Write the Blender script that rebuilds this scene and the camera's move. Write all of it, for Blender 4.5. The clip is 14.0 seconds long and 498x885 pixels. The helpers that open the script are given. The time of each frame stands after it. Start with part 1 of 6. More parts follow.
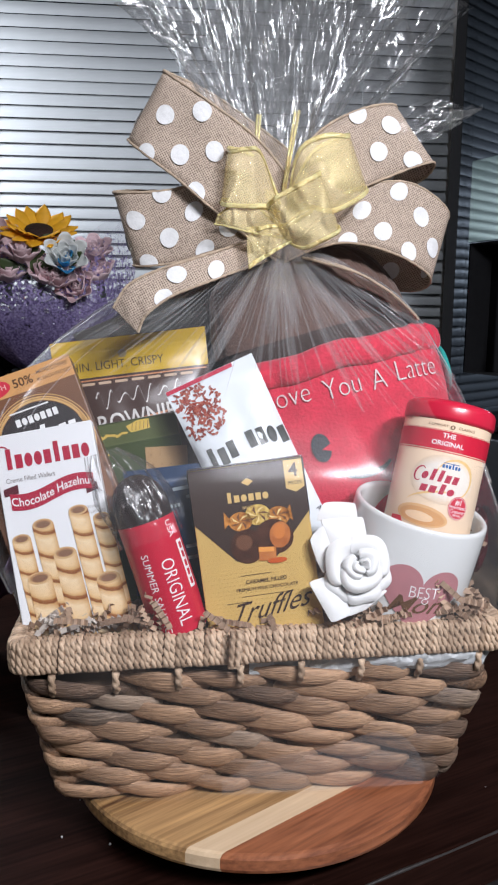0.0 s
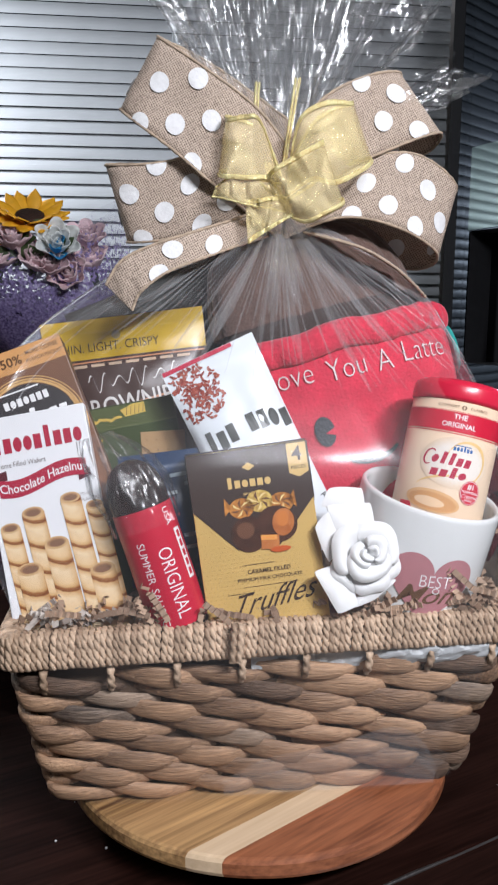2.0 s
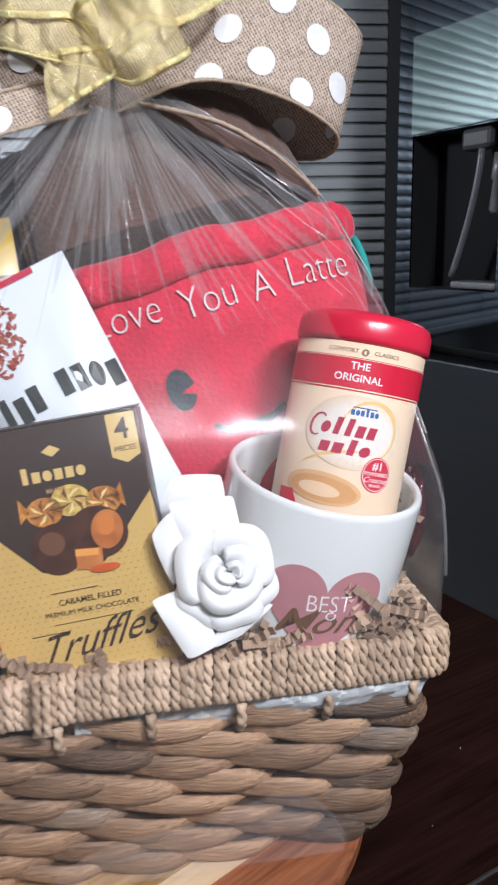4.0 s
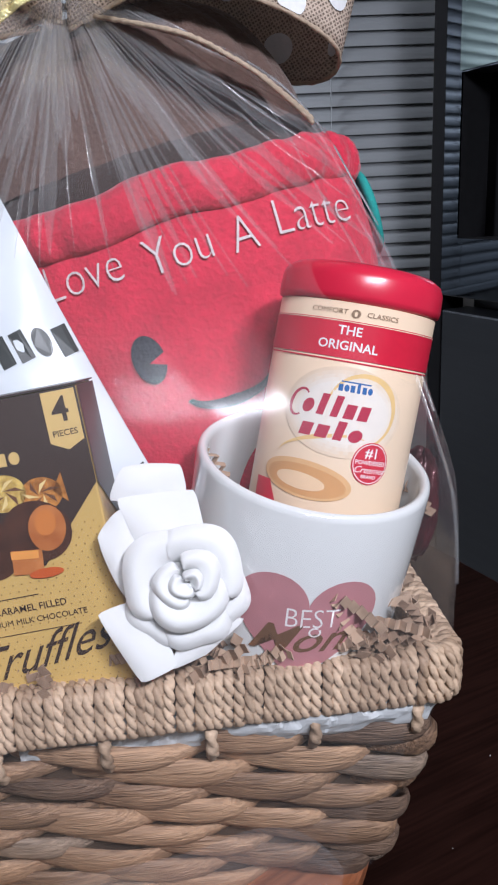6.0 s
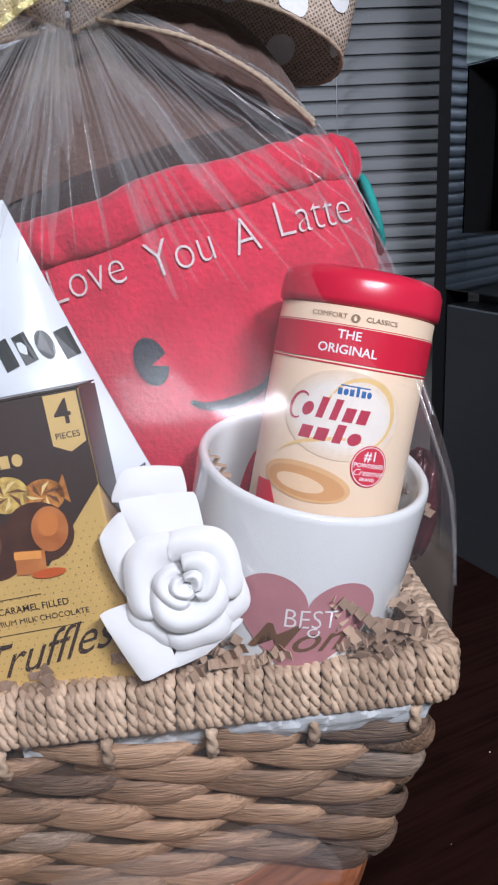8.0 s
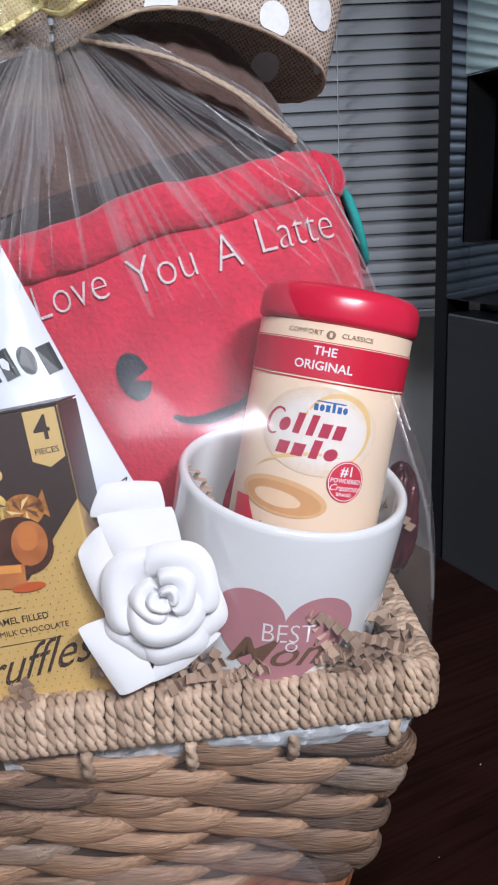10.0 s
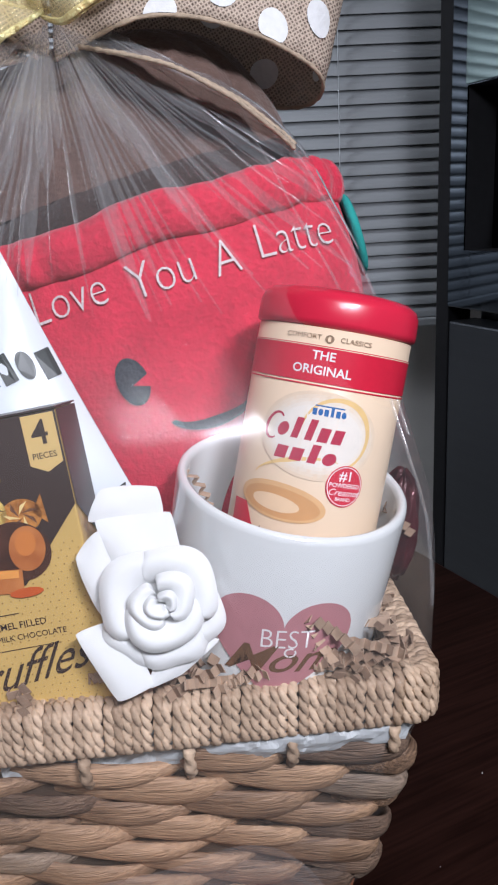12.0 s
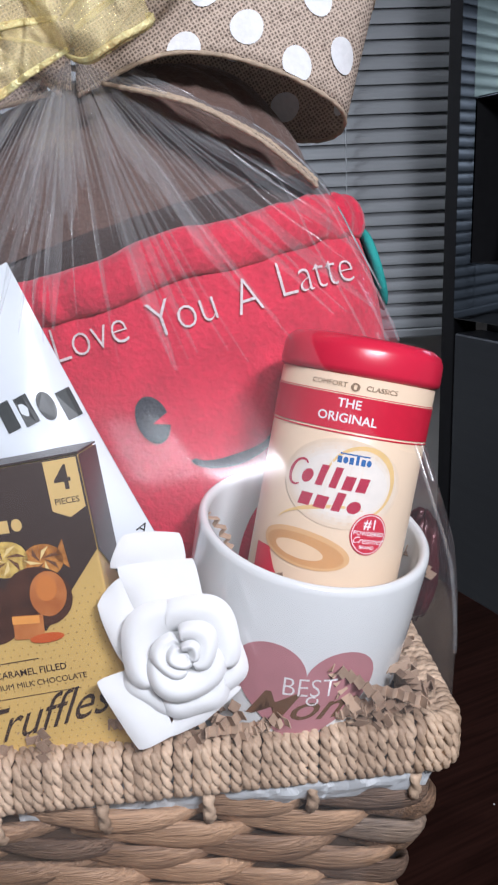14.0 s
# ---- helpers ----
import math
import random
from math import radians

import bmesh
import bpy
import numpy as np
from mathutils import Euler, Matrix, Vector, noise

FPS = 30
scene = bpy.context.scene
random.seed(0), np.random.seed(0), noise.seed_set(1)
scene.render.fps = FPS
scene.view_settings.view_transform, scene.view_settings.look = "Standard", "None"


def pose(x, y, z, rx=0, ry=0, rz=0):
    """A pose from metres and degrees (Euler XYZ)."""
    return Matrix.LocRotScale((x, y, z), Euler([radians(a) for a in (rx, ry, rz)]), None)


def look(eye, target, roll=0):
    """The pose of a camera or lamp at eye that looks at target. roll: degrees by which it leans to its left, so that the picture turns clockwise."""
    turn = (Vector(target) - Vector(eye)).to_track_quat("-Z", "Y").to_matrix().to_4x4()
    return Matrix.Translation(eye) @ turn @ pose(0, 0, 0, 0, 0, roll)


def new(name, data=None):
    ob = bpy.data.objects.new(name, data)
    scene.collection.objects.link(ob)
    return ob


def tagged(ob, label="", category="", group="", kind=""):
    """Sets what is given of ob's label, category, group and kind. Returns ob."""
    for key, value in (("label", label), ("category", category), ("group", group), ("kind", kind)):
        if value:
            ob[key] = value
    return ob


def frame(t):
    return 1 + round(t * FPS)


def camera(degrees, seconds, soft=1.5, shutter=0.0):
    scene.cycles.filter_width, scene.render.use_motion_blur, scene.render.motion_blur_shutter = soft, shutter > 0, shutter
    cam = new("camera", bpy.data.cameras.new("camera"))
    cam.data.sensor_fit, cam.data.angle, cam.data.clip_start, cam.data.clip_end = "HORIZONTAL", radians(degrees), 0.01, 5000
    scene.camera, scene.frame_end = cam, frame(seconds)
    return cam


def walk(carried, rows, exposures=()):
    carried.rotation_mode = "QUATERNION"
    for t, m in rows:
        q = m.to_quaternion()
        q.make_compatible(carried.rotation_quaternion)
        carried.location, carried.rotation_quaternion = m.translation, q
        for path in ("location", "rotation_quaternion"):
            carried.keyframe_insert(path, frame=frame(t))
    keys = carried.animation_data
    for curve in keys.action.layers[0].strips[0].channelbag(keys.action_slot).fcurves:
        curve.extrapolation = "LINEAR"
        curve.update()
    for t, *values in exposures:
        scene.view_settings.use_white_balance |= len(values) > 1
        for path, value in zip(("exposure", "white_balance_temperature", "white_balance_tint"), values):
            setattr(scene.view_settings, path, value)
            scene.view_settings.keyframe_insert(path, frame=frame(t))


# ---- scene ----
cam = camera(35.5, 14.0, 2.1, 0.3)
PATH = [
    (0.0, (-0.0649, -0.4984, 0.3681), (0.0395, 0.4824, 0.2032), 0.45),
    (0.5, (-0.0663, -0.4961, 0.3671), (0.037, 0.4846, 0.2013), 0.42),
    (1.0, (-0.0649, -0.4999, 0.3659), (0.0408, 0.4806, 0.2), 0.38),
    (1.5, (-0.0632, -0.4924, 0.3658), (0.0419, 0.4872, 0.195), 0.34),
    (2.0, (-0.0657, -0.4743, 0.3551), (0.0444, 0.5052, 0.1864), 0.17),
    (2.5, (-0.0724, -0.4703, 0.3287), (0.0563, 0.5066, 0.1581), -0.01),
    (3.0, (-0.0725, -0.4616, 0.3331), (0.076, 0.5125, 0.1625), -0.4),
    (3.5, (-0.0387, -0.4086, 0.3408), (0.1219, 0.5603, 0.1524), -1.05),
    (4.0, (0.0185, -0.3319, 0.3433), (0.1695, 0.6237, 0.0902), -1.55),
    (4.2, (0.0309, -0.3121, 0.3421), (0.1701, 0.6414, 0.0746), -1.83),
    (6.3, (0.0588, -0.2793, 0.3357), (0.1352, 0.6697, 0.0301), -2.96),
    (6.5, (0.0569, -0.2798, 0.3369), (0.1356, 0.6681, 0.0284), -2.87),
    (7.0, (0.0573, -0.2776, 0.3369), (0.1325, 0.6705, 0.0281), -2.92),
    (7.5, (0.0601, -0.2768, 0.3367), (0.1336, 0.6713, 0.0274), -2.92),
    (8.0, (0.0606, -0.2812, 0.3401), (0.1308, 0.6668, 0.0295), -2.92),
    (8.5, (0.0655, -0.2825, 0.3398), (0.1313, 0.6657, 0.0291), -2.97),
    (9.0, (0.0692, -0.2838, 0.3437), (0.1332, 0.6655, 0.0359), -3.04),
    (11.5, (0.0722, -0.2829, 0.3416), (0.1315, 0.6713, 0.0484), -3.16),
    (12.0, (0.0726, -0.2833, 0.3413), (0.1322, 0.6718, 0.0511), -3.19),
    (12.5, (0.0716, -0.2828, 0.3406), (0.1316, 0.6728, 0.0521), -3.21),
    (13.0, (0.0705, -0.2834, 0.3414), (0.1312, 0.6725, 0.0539), -3.18),
    (13.5, (0.0691, -0.2808, 0.3447), (0.1292, 0.6755, 0.0588), -3.13),
    (14.0, (0.0652, -0.2761, 0.3566), (0.1254, 0.6794, 0.0678), -2.68),
]
walk(cam, [(t, look(eye, target, roll)) for t, eye, target, roll in PATH],
     [(0.0, 0.14, 6350, 14), (2.0, 0.14, 6350, 14), (3.5, 0.26, 6250, 12), (4.5, 0.10, 6180, 15), (6.5, 0.02, 6080, 16), (9.0, 0.0, 6080, 16), (14.0, 0.06, 6150, 15)])

# ---- light ----
world = bpy.data.worlds.new("room_world")
world.use_nodes = True
scene.world = world
world.node_tree.nodes["Background"].inputs[0].default_value = (0.75, 0.85, 1.0, 1)
world.node_tree.nodes["Background"].inputs[1].default_value = 0.02


def lamp(name, at, target, sx, sy, watts, colour, spread=180):
    data = bpy.data.lights.new(name, "AREA")
    data.shape, data.size, data.size_y, data.energy, data.color = "RECTANGLE", sx, sy, watts, colour
    data.spread = radians(spread)
    ob = new(name, data)
    ob.matrix_world = look(at, target)
    return ob


lamp("dining_pendant_light", (0.42, -0.80, 0.92), (0.06, -0.32, -0.08), 0.26, 0.07, 12.1, (0.94, 0.965, 1.0))
lamp("kitchen_ceiling_light", (0.20, -1.25, 1.30), (0.0, 0.0, 0.25), 0.30, 0.30, 3.7, (0.95, 0.97, 1.0), 115)
# Unseen lamp, added to brighten the left end of the blind.
lamp("blind_fill_lamp", (-1.00, 1.08, 0.88), (-0.70, 1.4, 0.48), 0.22, 0.22, 26.0, (0.92, 0.97, 0.99))
scene.view_settings.exposure = 0.0

# ---- materials ----
def material(name, colour, rough=0.5, metal=0.0, scale=60.0, vary=0.12, bump=0.1, bscale=None, spec=0.5, stretch=(1, 1, 1),
             piece=0.0, island=0.0, tint=None, coat=0.0, sheen=0.0, detail=6):
    """Principled surface with colour variation at two scales, a relief and, for repeats, a shade of each piece's own."""
    m = bpy.data.materials.new(name)
    m.use_nodes = True
    nt = m.node_tree
    n, l = nt.nodes, nt.links
    b = n["Principled BSDF"]
    tc = n.new("ShaderNodeTexCoord")
    mp = n.new("ShaderNodeMapping")
    mp.inputs["Scale"].default_value = stretch
    l.new(tc.outputs["Object"], mp.inputs[0])
    fine = n.new("ShaderNodeTexNoise")
    fine.inputs["Scale"].default_value, fine.inputs["Detail"].default_value = scale, detail
    broad = n.new("ShaderNodeTexNoise")
    broad.inputs["Scale"].default_value, broad.inputs["Detail"].default_value = scale * 0.13, 3
    l.new(mp.outputs[0], fine.inputs[0])
    l.new(mp.outputs[0], broad.inputs[0])
    add = n.new("ShaderNodeMath")
    add.operation = "MULTIPLY_ADD"
    add.inputs[1].default_value = 0.55
    l.new(fine.outputs[0], add.inputs[0])
    sc = n.new("ShaderNodeMath")
    sc.operation = "MULTIPLY"
    sc.inputs[1].default_value = 0.45
    l.new(broad.outputs[0], sc.inputs[0])
    l.new(sc.outputs[0], add.inputs[2])
    fac = add.outputs[0]
    if piece or island:
        src = n.new("ShaderNodeObjectInfo").outputs["Random"] if piece else n.new("ShaderNodeNewGeometry").outputs["Random Per Island"]
        mix = n.new("ShaderNodeMath")
        mix.operation = "MULTIPLY_ADD"
        mix.inputs[1].default_value = piece or island
        l.new(src, mix.inputs[0])
        sub = n.new("ShaderNodeMath")
        sub.operation = "SUBTRACT"
        sub.inputs[1].default_value = (piece or island) / 2
        l.new(mix.outputs[0], sub.inputs[0])
        l.new(fac, mix.inputs[2])
        fac = sub.outputs[0]
    ramp = n.new("ShaderNodeValToRGB")
    c = Vector(colour)
    lo = Vector(tint) if tint else c * (1 - vary * 2)
    hi = c * (1 + vary)
    ramp.color_ramp.elements[0].position, ramp.color_ramp.elements[1].position = 0.3, 0.7
    ramp.color_ramp.elements[0].color = (*lo, 1)
    ramp.color_ramp.elements[1].color = (*[min(v, 0.95) for v in hi], 1)
    l.new(fac, ramp.inputs[0])
    l.new(ramp.outputs[0], b.inputs["Base Color"])
    b.inputs["Roughness"].default_value, b.inputs["Metallic"].default_value = rough, metal
    b.inputs["Specular IOR Level"].default_value = spec
    b.inputs["Coat Weight"].default_value, b.inputs["Coat Roughness"].default_value = coat, 0.08
    b.inputs["Sheen Weight"].default_value = sheen
    if bump:
        bt = fine
        if bscale:
            bt = n.new("ShaderNodeTexNoise")
            bt.inputs["Scale"].default_value, bt.inputs["Detail"].default_value = bscale, 4
            l.new(mp.outputs[0], bt.inputs[0])
        bp = n.new("ShaderNodeBump")
        bp.inputs["Strength"].default_value, bp.inputs["Distance"].default_value = bump, 0.002
        l.new(bt.outputs[0], bp.inputs["Height"])
        l.new(bp.outputs[0], b.inputs["Normal"])
    return m


def ink(name, colour, rough=0.35, metal=0.0, coat=0.0):
    return material(name, colour, rough, metal, 300, 0.04, 0.02, coat=coat)


def film_material(name, base, gain, white, rough=0.04, bump=0.12, bscale=55, stretch=(1, 1, 1), ridged=False):
    """Clear film: see-through, with gloss that grows at a slant and a faint milkiness."""
    m = bpy.data.materials.new(name)
    m.use_nodes = True
    nt = m.node_tree
    n, l = nt.nodes, nt.links
    out = n["Material Output"]
    n.remove(n["Principled BSDF"])
    tr, gl, df = n.new("ShaderNodeBsdfTransparent"), n.new("ShaderNodeBsdfGlossy"), n.new("ShaderNodeBsdfDiffuse")
    gl.inputs["Roughness"].default_value = rough
    df.inputs[0].default_value = (0.9, 0.92, 0.95, 1)
    fr = n.new("ShaderNodeFresnel")
    fr.inputs[0].default_value = 1.45
    tc, ns, bp = n.new("ShaderNodeTexCoord"), n.new("ShaderNodeTexNoise"), n.new("ShaderNodeBump")
    ns.inputs["Scale"].default_value, ns.inputs["Detail"].default_value = bscale, 3
    mp = n.new("ShaderNodeMapping")
    mp.inputs["Scale"].default_value = stretch
    l.new(tc.outputs["Object"], mp.inputs[0])
    l.new(mp.outputs[0], ns.inputs[0])
    if ridged:
        ns.noise_type = "RIDGED_MULTIFRACTAL"
    bp.inputs["Strength"].default_value, bp.inputs["Distance"].default_value = bump, 0.004
    l.new(ns.outputs[0], bp.inputs["Height"])
    l.new(bp.outputs[0], gl.inputs["Normal"])
    haze, lobes = n.new("ShaderNodeBsdfGlossy"), n.new("ShaderNodeMixShader")
    haze.inputs["Roughness"].default_value, lobes.inputs[0].default_value = min(1.0, rough * 3.0), 0.5
    l.new(gl.outputs[0], lobes.inputs[1])
    l.new(haze.outputs[0], lobes.inputs[2])
    ma = n.new("ShaderNodeMath")
    ma.operation, ma.use_clamp = "MULTIPLY_ADD", True
    ma.inputs[1].default_value, ma.inputs[2].default_value = gain, base
    l.new(fr.outputs[0], ma.inputs[0])
    m1, m2 = n.new("ShaderNodeMixShader"), n.new("ShaderNodeMixShader")
    m1.inputs[0].default_value = white
    l.new(tr.outputs[0], m1.inputs[1])
    l.new(df.outputs[0], m1.inputs[2])
    l.new(ma.outputs[0], m2.inputs[0])
    l.new(m1.outputs[0], m2.inputs[1])
    l.new(lobes.outputs[0], m2.inputs[2])
    l.new(m2.outputs[0], out.inputs[0])
    return m


M = {}
M["wall"] = material("wall_paint", (0.55, 0.54, 0.52), 0.8, scale=25, vary=0.04, bump=0.05)
M["night_glass"] = material("night_window_glass", (0.012, 0.015, 0.020), 0.08, scale=8, vary=0.1, bump=0.0)
M["edge_sheen_wear"] = material("table_edge_sheen_wear", (0.026, 0.022, 0.021), 0.5, scale=120, vary=0.5, bump=0.3, tint=(0.012, 0.010, 0.009))
M["ceiling"] = material("ceiling_paint", (0.75, 0.74, 0.72), 0.9, scale=25, vary=0.03, bump=0.08)
M["floor"] = material("floor_tile", (0.38, 0.37, 0.36), 0.45, scale=18, vary=0.2, bump=0.05, stretch=(1, 8, 1))
M["table"] = material("espresso_wood", (0.021, 0.0082, 0.0060), 0.42, scale=30, vary=0.4, bump=0.04, stretch=(0.5, 10, 10), bscale=40, spec=0.03)
M["apron"] = material("table_edge_wood", (0.022, 0.018, 0.017), 0.4, scale=30, vary=0.3, bump=0.1, stretch=(1, 6, 1))
M["slat"] = material("white_blind_slat", (0.38, 0.40, 0.42), 0.45, scale=20, vary=0.04, bump=0.02)
M["steel"] = material("stainless_steel", (0.080, 0.094, 0.113), 0.045, 1.0, scale=40, vary=0.05, bump=0.0, stretch=(0.2, 0.2, 12))
M["fridge_side"] = material("fridge_black_side", (0.012, 0.012, 0.014), 0.5, scale=80, vary=0.2, bump=0.1)
M["drawer_steel"] = material("brushed_drawer_steel", (0.035, 0.038, 0.044), 0.36, 0.75, scale=40, vary=0.06, bump=0.03, stretch=(0.2, 0.2, 12))
M["panel"] = material("dispenser_panel", (0.13, 0.175, 0.175), 0.05, 0.55, scale=20, vary=0.04, bump=0.0)
M["black"] = material("black_plastic", (0.003, 0.003, 0.004), 0.7, scale=60, vary=0.2, bump=0.05, spec=0.12)
M["grey_plastic"] = material("grey_plastic", (0.11, 0.11, 0.12), 0.35, scale=60, vary=0.1, bump=0.03)
M["strand"] = material("water_hyacinth", (0.445, 0.272, 0.162), 0.52, scale=80, vary=0.25, bump=0.7, stretch=(0.5, 9, 9), bscale=120, piece=0.24, tint=(0.125, 0.072, 0.045))
M["strand_grey"] = material("weathered_hyacinth", (0.35, 0.255, 0.185), 0.55, scale=80, vary=0.25, bump=0.7, stretch=(0.5, 9, 9), bscale=120, piece=0.24, tint=(0.085, 0.060, 0.046))
M["strand_dark"] = material("dark_hyacinth", (0.23, 0.145, 0.095), 0.62, scale=80, vary=0.3, bump=1.0, stretch=(0.5, 9, 9), bscale=120, piece=0.24, tint=(0.048, 0.028, 0.020))
M["cord"] = material("twisted_cord", (0.55, 0.40, 0.28), 0.62, scale=200, vary=0.25, bump=0.8, piece=0.35, tint=(0.32, 0.215, 0.14))
M["liner"] = material("basket_inside", (0.14, 0.09, 0.06), 0.8, scale=60, vary=0.3, bump=0.4)
M["white_box"] = material("white_card", (0.80, 0.81, 0.83), 0.4, scale=40, vary=0.02, bump=0.02)
M["red_plush"] = material("red_plush", (0.66, 0.024, 0.062), 0.95, scale=420, vary=0.16, bump=0.6, sheen=0.25)
M["brown_plush"] = material("brown_plush", (0.125, 0.074, 0.058), 0.95, scale=420, vary=0.14, bump=0.5, sheen=0.3)
M["dark_plush"] = material("dark_brown_plush", (0.042, 0.024, 0.019), 0.95, scale=420, vary=0.14, bump=0.5, sheen=0.3)
M["mug"] = material("white_glazed_ceramic", (0.74, 0.755, 0.75), 0.12, scale=15, vary=0.02, bump=0.01, coat=0.6)
M["gold_card"] = material("gold_card", (0.60, 0.40, 0.13), 0.4, scale=60, vary=0.05, bump=0.02)
M["choc_card"] = ink("brown_card", (0.045, 0.026, 0.02), 0.4)


# ---- builders ----
def thing(name, label, category, m=None, group="", kind=""):
    ob = tagged(new(name), label, category, group, kind)
    ob.empty_display_size = 0.02
    if m is not None:
        ob.matrix_world = m
    return ob


def part(name, bm, mat, parent=None, label="", m=None, smooth=False, shadow=True, crisp=0.0):
    """One mesh object from a bmesh (freed here), under a thing or a part."""
    me = bpy.data.meshes.new(name)
    bm.normal_update()
    bm.to_mesh(me)
    bm.free()
    me.materials.append(mat)
    if smooth:
        me.polygons.foreach_set("use_smooth", [True] * len(me.polygons))
    if crisp:
        me.set_sharp_from_angle(angle=crisp)
    ob = new(name, me)
    if parent is not None:
        ob.parent = parent
    if m is not None:
        ob.matrix_basis = m
    if label:
        ob["label"] = label
    ob.visible_shadow = shadow
    return ob


def share(name, me, parent, m):
    ob = new(name, me)
    ob.parent = parent
    ob.matrix_basis = m
    return ob


def box(sx, sy, sz, bevel=0.0, seg=2, at=(0, 0, 0)):
    """A box centred on at, with rounded edges."""
    bm = bmesh.new()
    bmesh.ops.create_cube(bm, size=1, matrix=Matrix.Translation(at) @ Matrix.Diagonal((sx, sy, sz, 1)))
    if bevel:
        bmesh.ops.bevel(bm, geom=bm.edges[:], offset=bevel, segments=seg, affect="EDGES", profile=0.5)
    return bm


def lathe(profile, seg=48, close=False):
    """A turned body from (radius, height) pairs."""
    bm = bmesh.new()
    rings = [[bm.verts.new((r * math.cos(2 * math.pi * i / seg), r * math.sin(2 * math.pi * i / seg), z)) for i in range(seg)] for r, z in profile]
    for a, b in zip(rings, rings[1:] + (rings[:1] if close else [])):
        for i in range(seg):
            bm.faces.new((a[i], a[(i + 1) % seg], b[(i + 1) % seg], b[i]))
    if not close:
        for ring, flip in ((rings[0], True), (rings[-1], False)):
            if (ring[0].co.xy).length > 1e-6:
                bm.faces.new(ring[::-1] if flip else ring)
    bmesh.ops.remove_doubles(bm, verts=bm.verts[:], dist=1e-6)
    return bm


def grid(fn, nu, nv, wrap=False):
    """A sheet from a function of u and v in 0..1."""
    bm = bmesh.new()
    cols = nu if wrap else nu + 1
    vs = [[bm.verts.new(fn(i / nu, j / nv)) for i in range(cols)] for j in range(nv + 1)]
    for j in range(nv):
        for i in range(nu):
            k = (i + 1) % cols
            bm.faces.new((vs[j][i], vs[j][k], vs[j + 1][k], vs[j + 1][i]))
    return bm


def thicken(bm, t):
    bmesh.ops.recalc_face_normals(bm, faces=bm.faces[:])
    bmesh.ops.solidify(bm, geom=bm.faces[:], thickness=t)
    return bm


def tube(points, radius, seg=8, cap=True):
    """A round bar along points; radius is a number or a function of 0..1."""
    bm = bmesh.new()
    pts = [Vector(p) for p in points]
    rings, up = [], Vector((0.13, 0.31, 0.94)).normalized()
    for i, p in enumerate(pts):
        d = (pts[min(i + 1, len(pts) - 1)] - pts[max(i - 1, 0)]).normalized()
        a = d.cross(up)
        if a.length < 1e-3:
            a = d.cross(Vector((1, 0, 0)))
        a.normalize()
        b = a.cross(d)
        r = radius(i / (len(pts) - 1)) if callable(radius) else radius
        rings.append([bm.verts.new(p + r * (math.cos(2 * math.pi * k / seg) * a + math.sin(2 * math.pi * k / seg) * b)) for k in range(seg)])
    for a, b in zip(rings, rings[1:]):
        for k in range(seg):
            bm.faces.new((a[k], a[(k + 1) % seg], b[(k + 1) % seg], b[k]))
    if cap:
        bm.faces.new(rings[0][::-1])
        bm.faces.new(rings[-1])
    bmesh.ops.recalc_face_normals(bm, faces=bm.faces[:])
    return bm


def stand(x, y, z, yaw=0, lean=0, roll=0):
    """Pose of a package: its front looks along -y, it leans back, and rolls counter-clockwise as seen from the front."""
    return Matrix.Translation((x, y, z)) @ pose(0, 0, 0, 0, 0, yaw) @ pose(0, 0, 0, -lean, 0, 0) @ pose(0, 0, 0, 0, -roll, 0)


# ---- room ----
def slab(name, x0, x1, y0, y1, z0, z1, mat):
    ob = part(name, box(x1 - x0, y1 - y0, z1 - z0, at=((x0 + x1) / 2, (y0 + y1) / 2, (z0 + z1) / 2)), mat)
    return tagged(ob, kind="structure")


FLOOR = -0.75
X0, X1, Y0, Y1, TOP = -2.2, 1.9, -2.4, 1.42, 2.4
slab("floor", X0 - 0.1, X1 + 0.1, Y0 - 0.1, Y1 + 0.1, FLOOR - 0.1, FLOOR, M["floor"])
slab("ceiling", X0 - 0.1, X1 + 0.1, Y0 - 0.1, Y1 + 0.1, TOP, TOP + 0.1, M["ceiling"])
slab("wall_north", X0, X1, Y1, Y1 + 0.1, FLOOR, TOP, M["wall"])
slab("wall_south", X0, X1, Y0 - 0.1, Y0, FLOOR, TOP, M["wall"])
slab("wall_west", X0 - 0.1, X0, Y0, Y1, FLOOR, TOP, M["wall"])
slab("wall_east", X1, X1 + 0.1, Y0, Y1, FLOOR, TOP, M["wall"])


def blind(name, width, z0, z1, m, label, pitch=0.0268, tall=0.0278, tilt=0.0098):
    """A lowered blind: cupped slats almost shut, with ladder cords."""
    ob = thing(name, label, "window blind", m)
    n = int((z1 - z0) / pitch)
    bm = grid(lambda u, v: Vector(((u - 0.5) * width, -0.0030 * math.sin(math.pi * v) - tilt * (0.5 - v), (v - 0.5) * tall)), 1, 5)
    thicken(bm, 0.0006)
    me = bpy.data.meshes.new("slat")
    bm.to_mesh(me)
    bm.free()
    me.materials.append(M["slat"])
    for i in range(n):
        share("slat", me, ob, pose(0, 0, z0 + (i + 0.5) * pitch, random.uniform(-2.2, 2.2), 0, 0))
    for x in [(-0.5 + (k + 0.5) / 5) * width for k in range(5)]:
        part("ladder_cord", tube([(x, -0.009, z0), (x, -0.009, z1)], 0.0011, 6), M["slat"], ob)
    part("bottom_rail", box(width, 0.022, 0.018, 0.003, at=(0, 0, z0 - 0.012)), M["slat"], ob)
    return ob


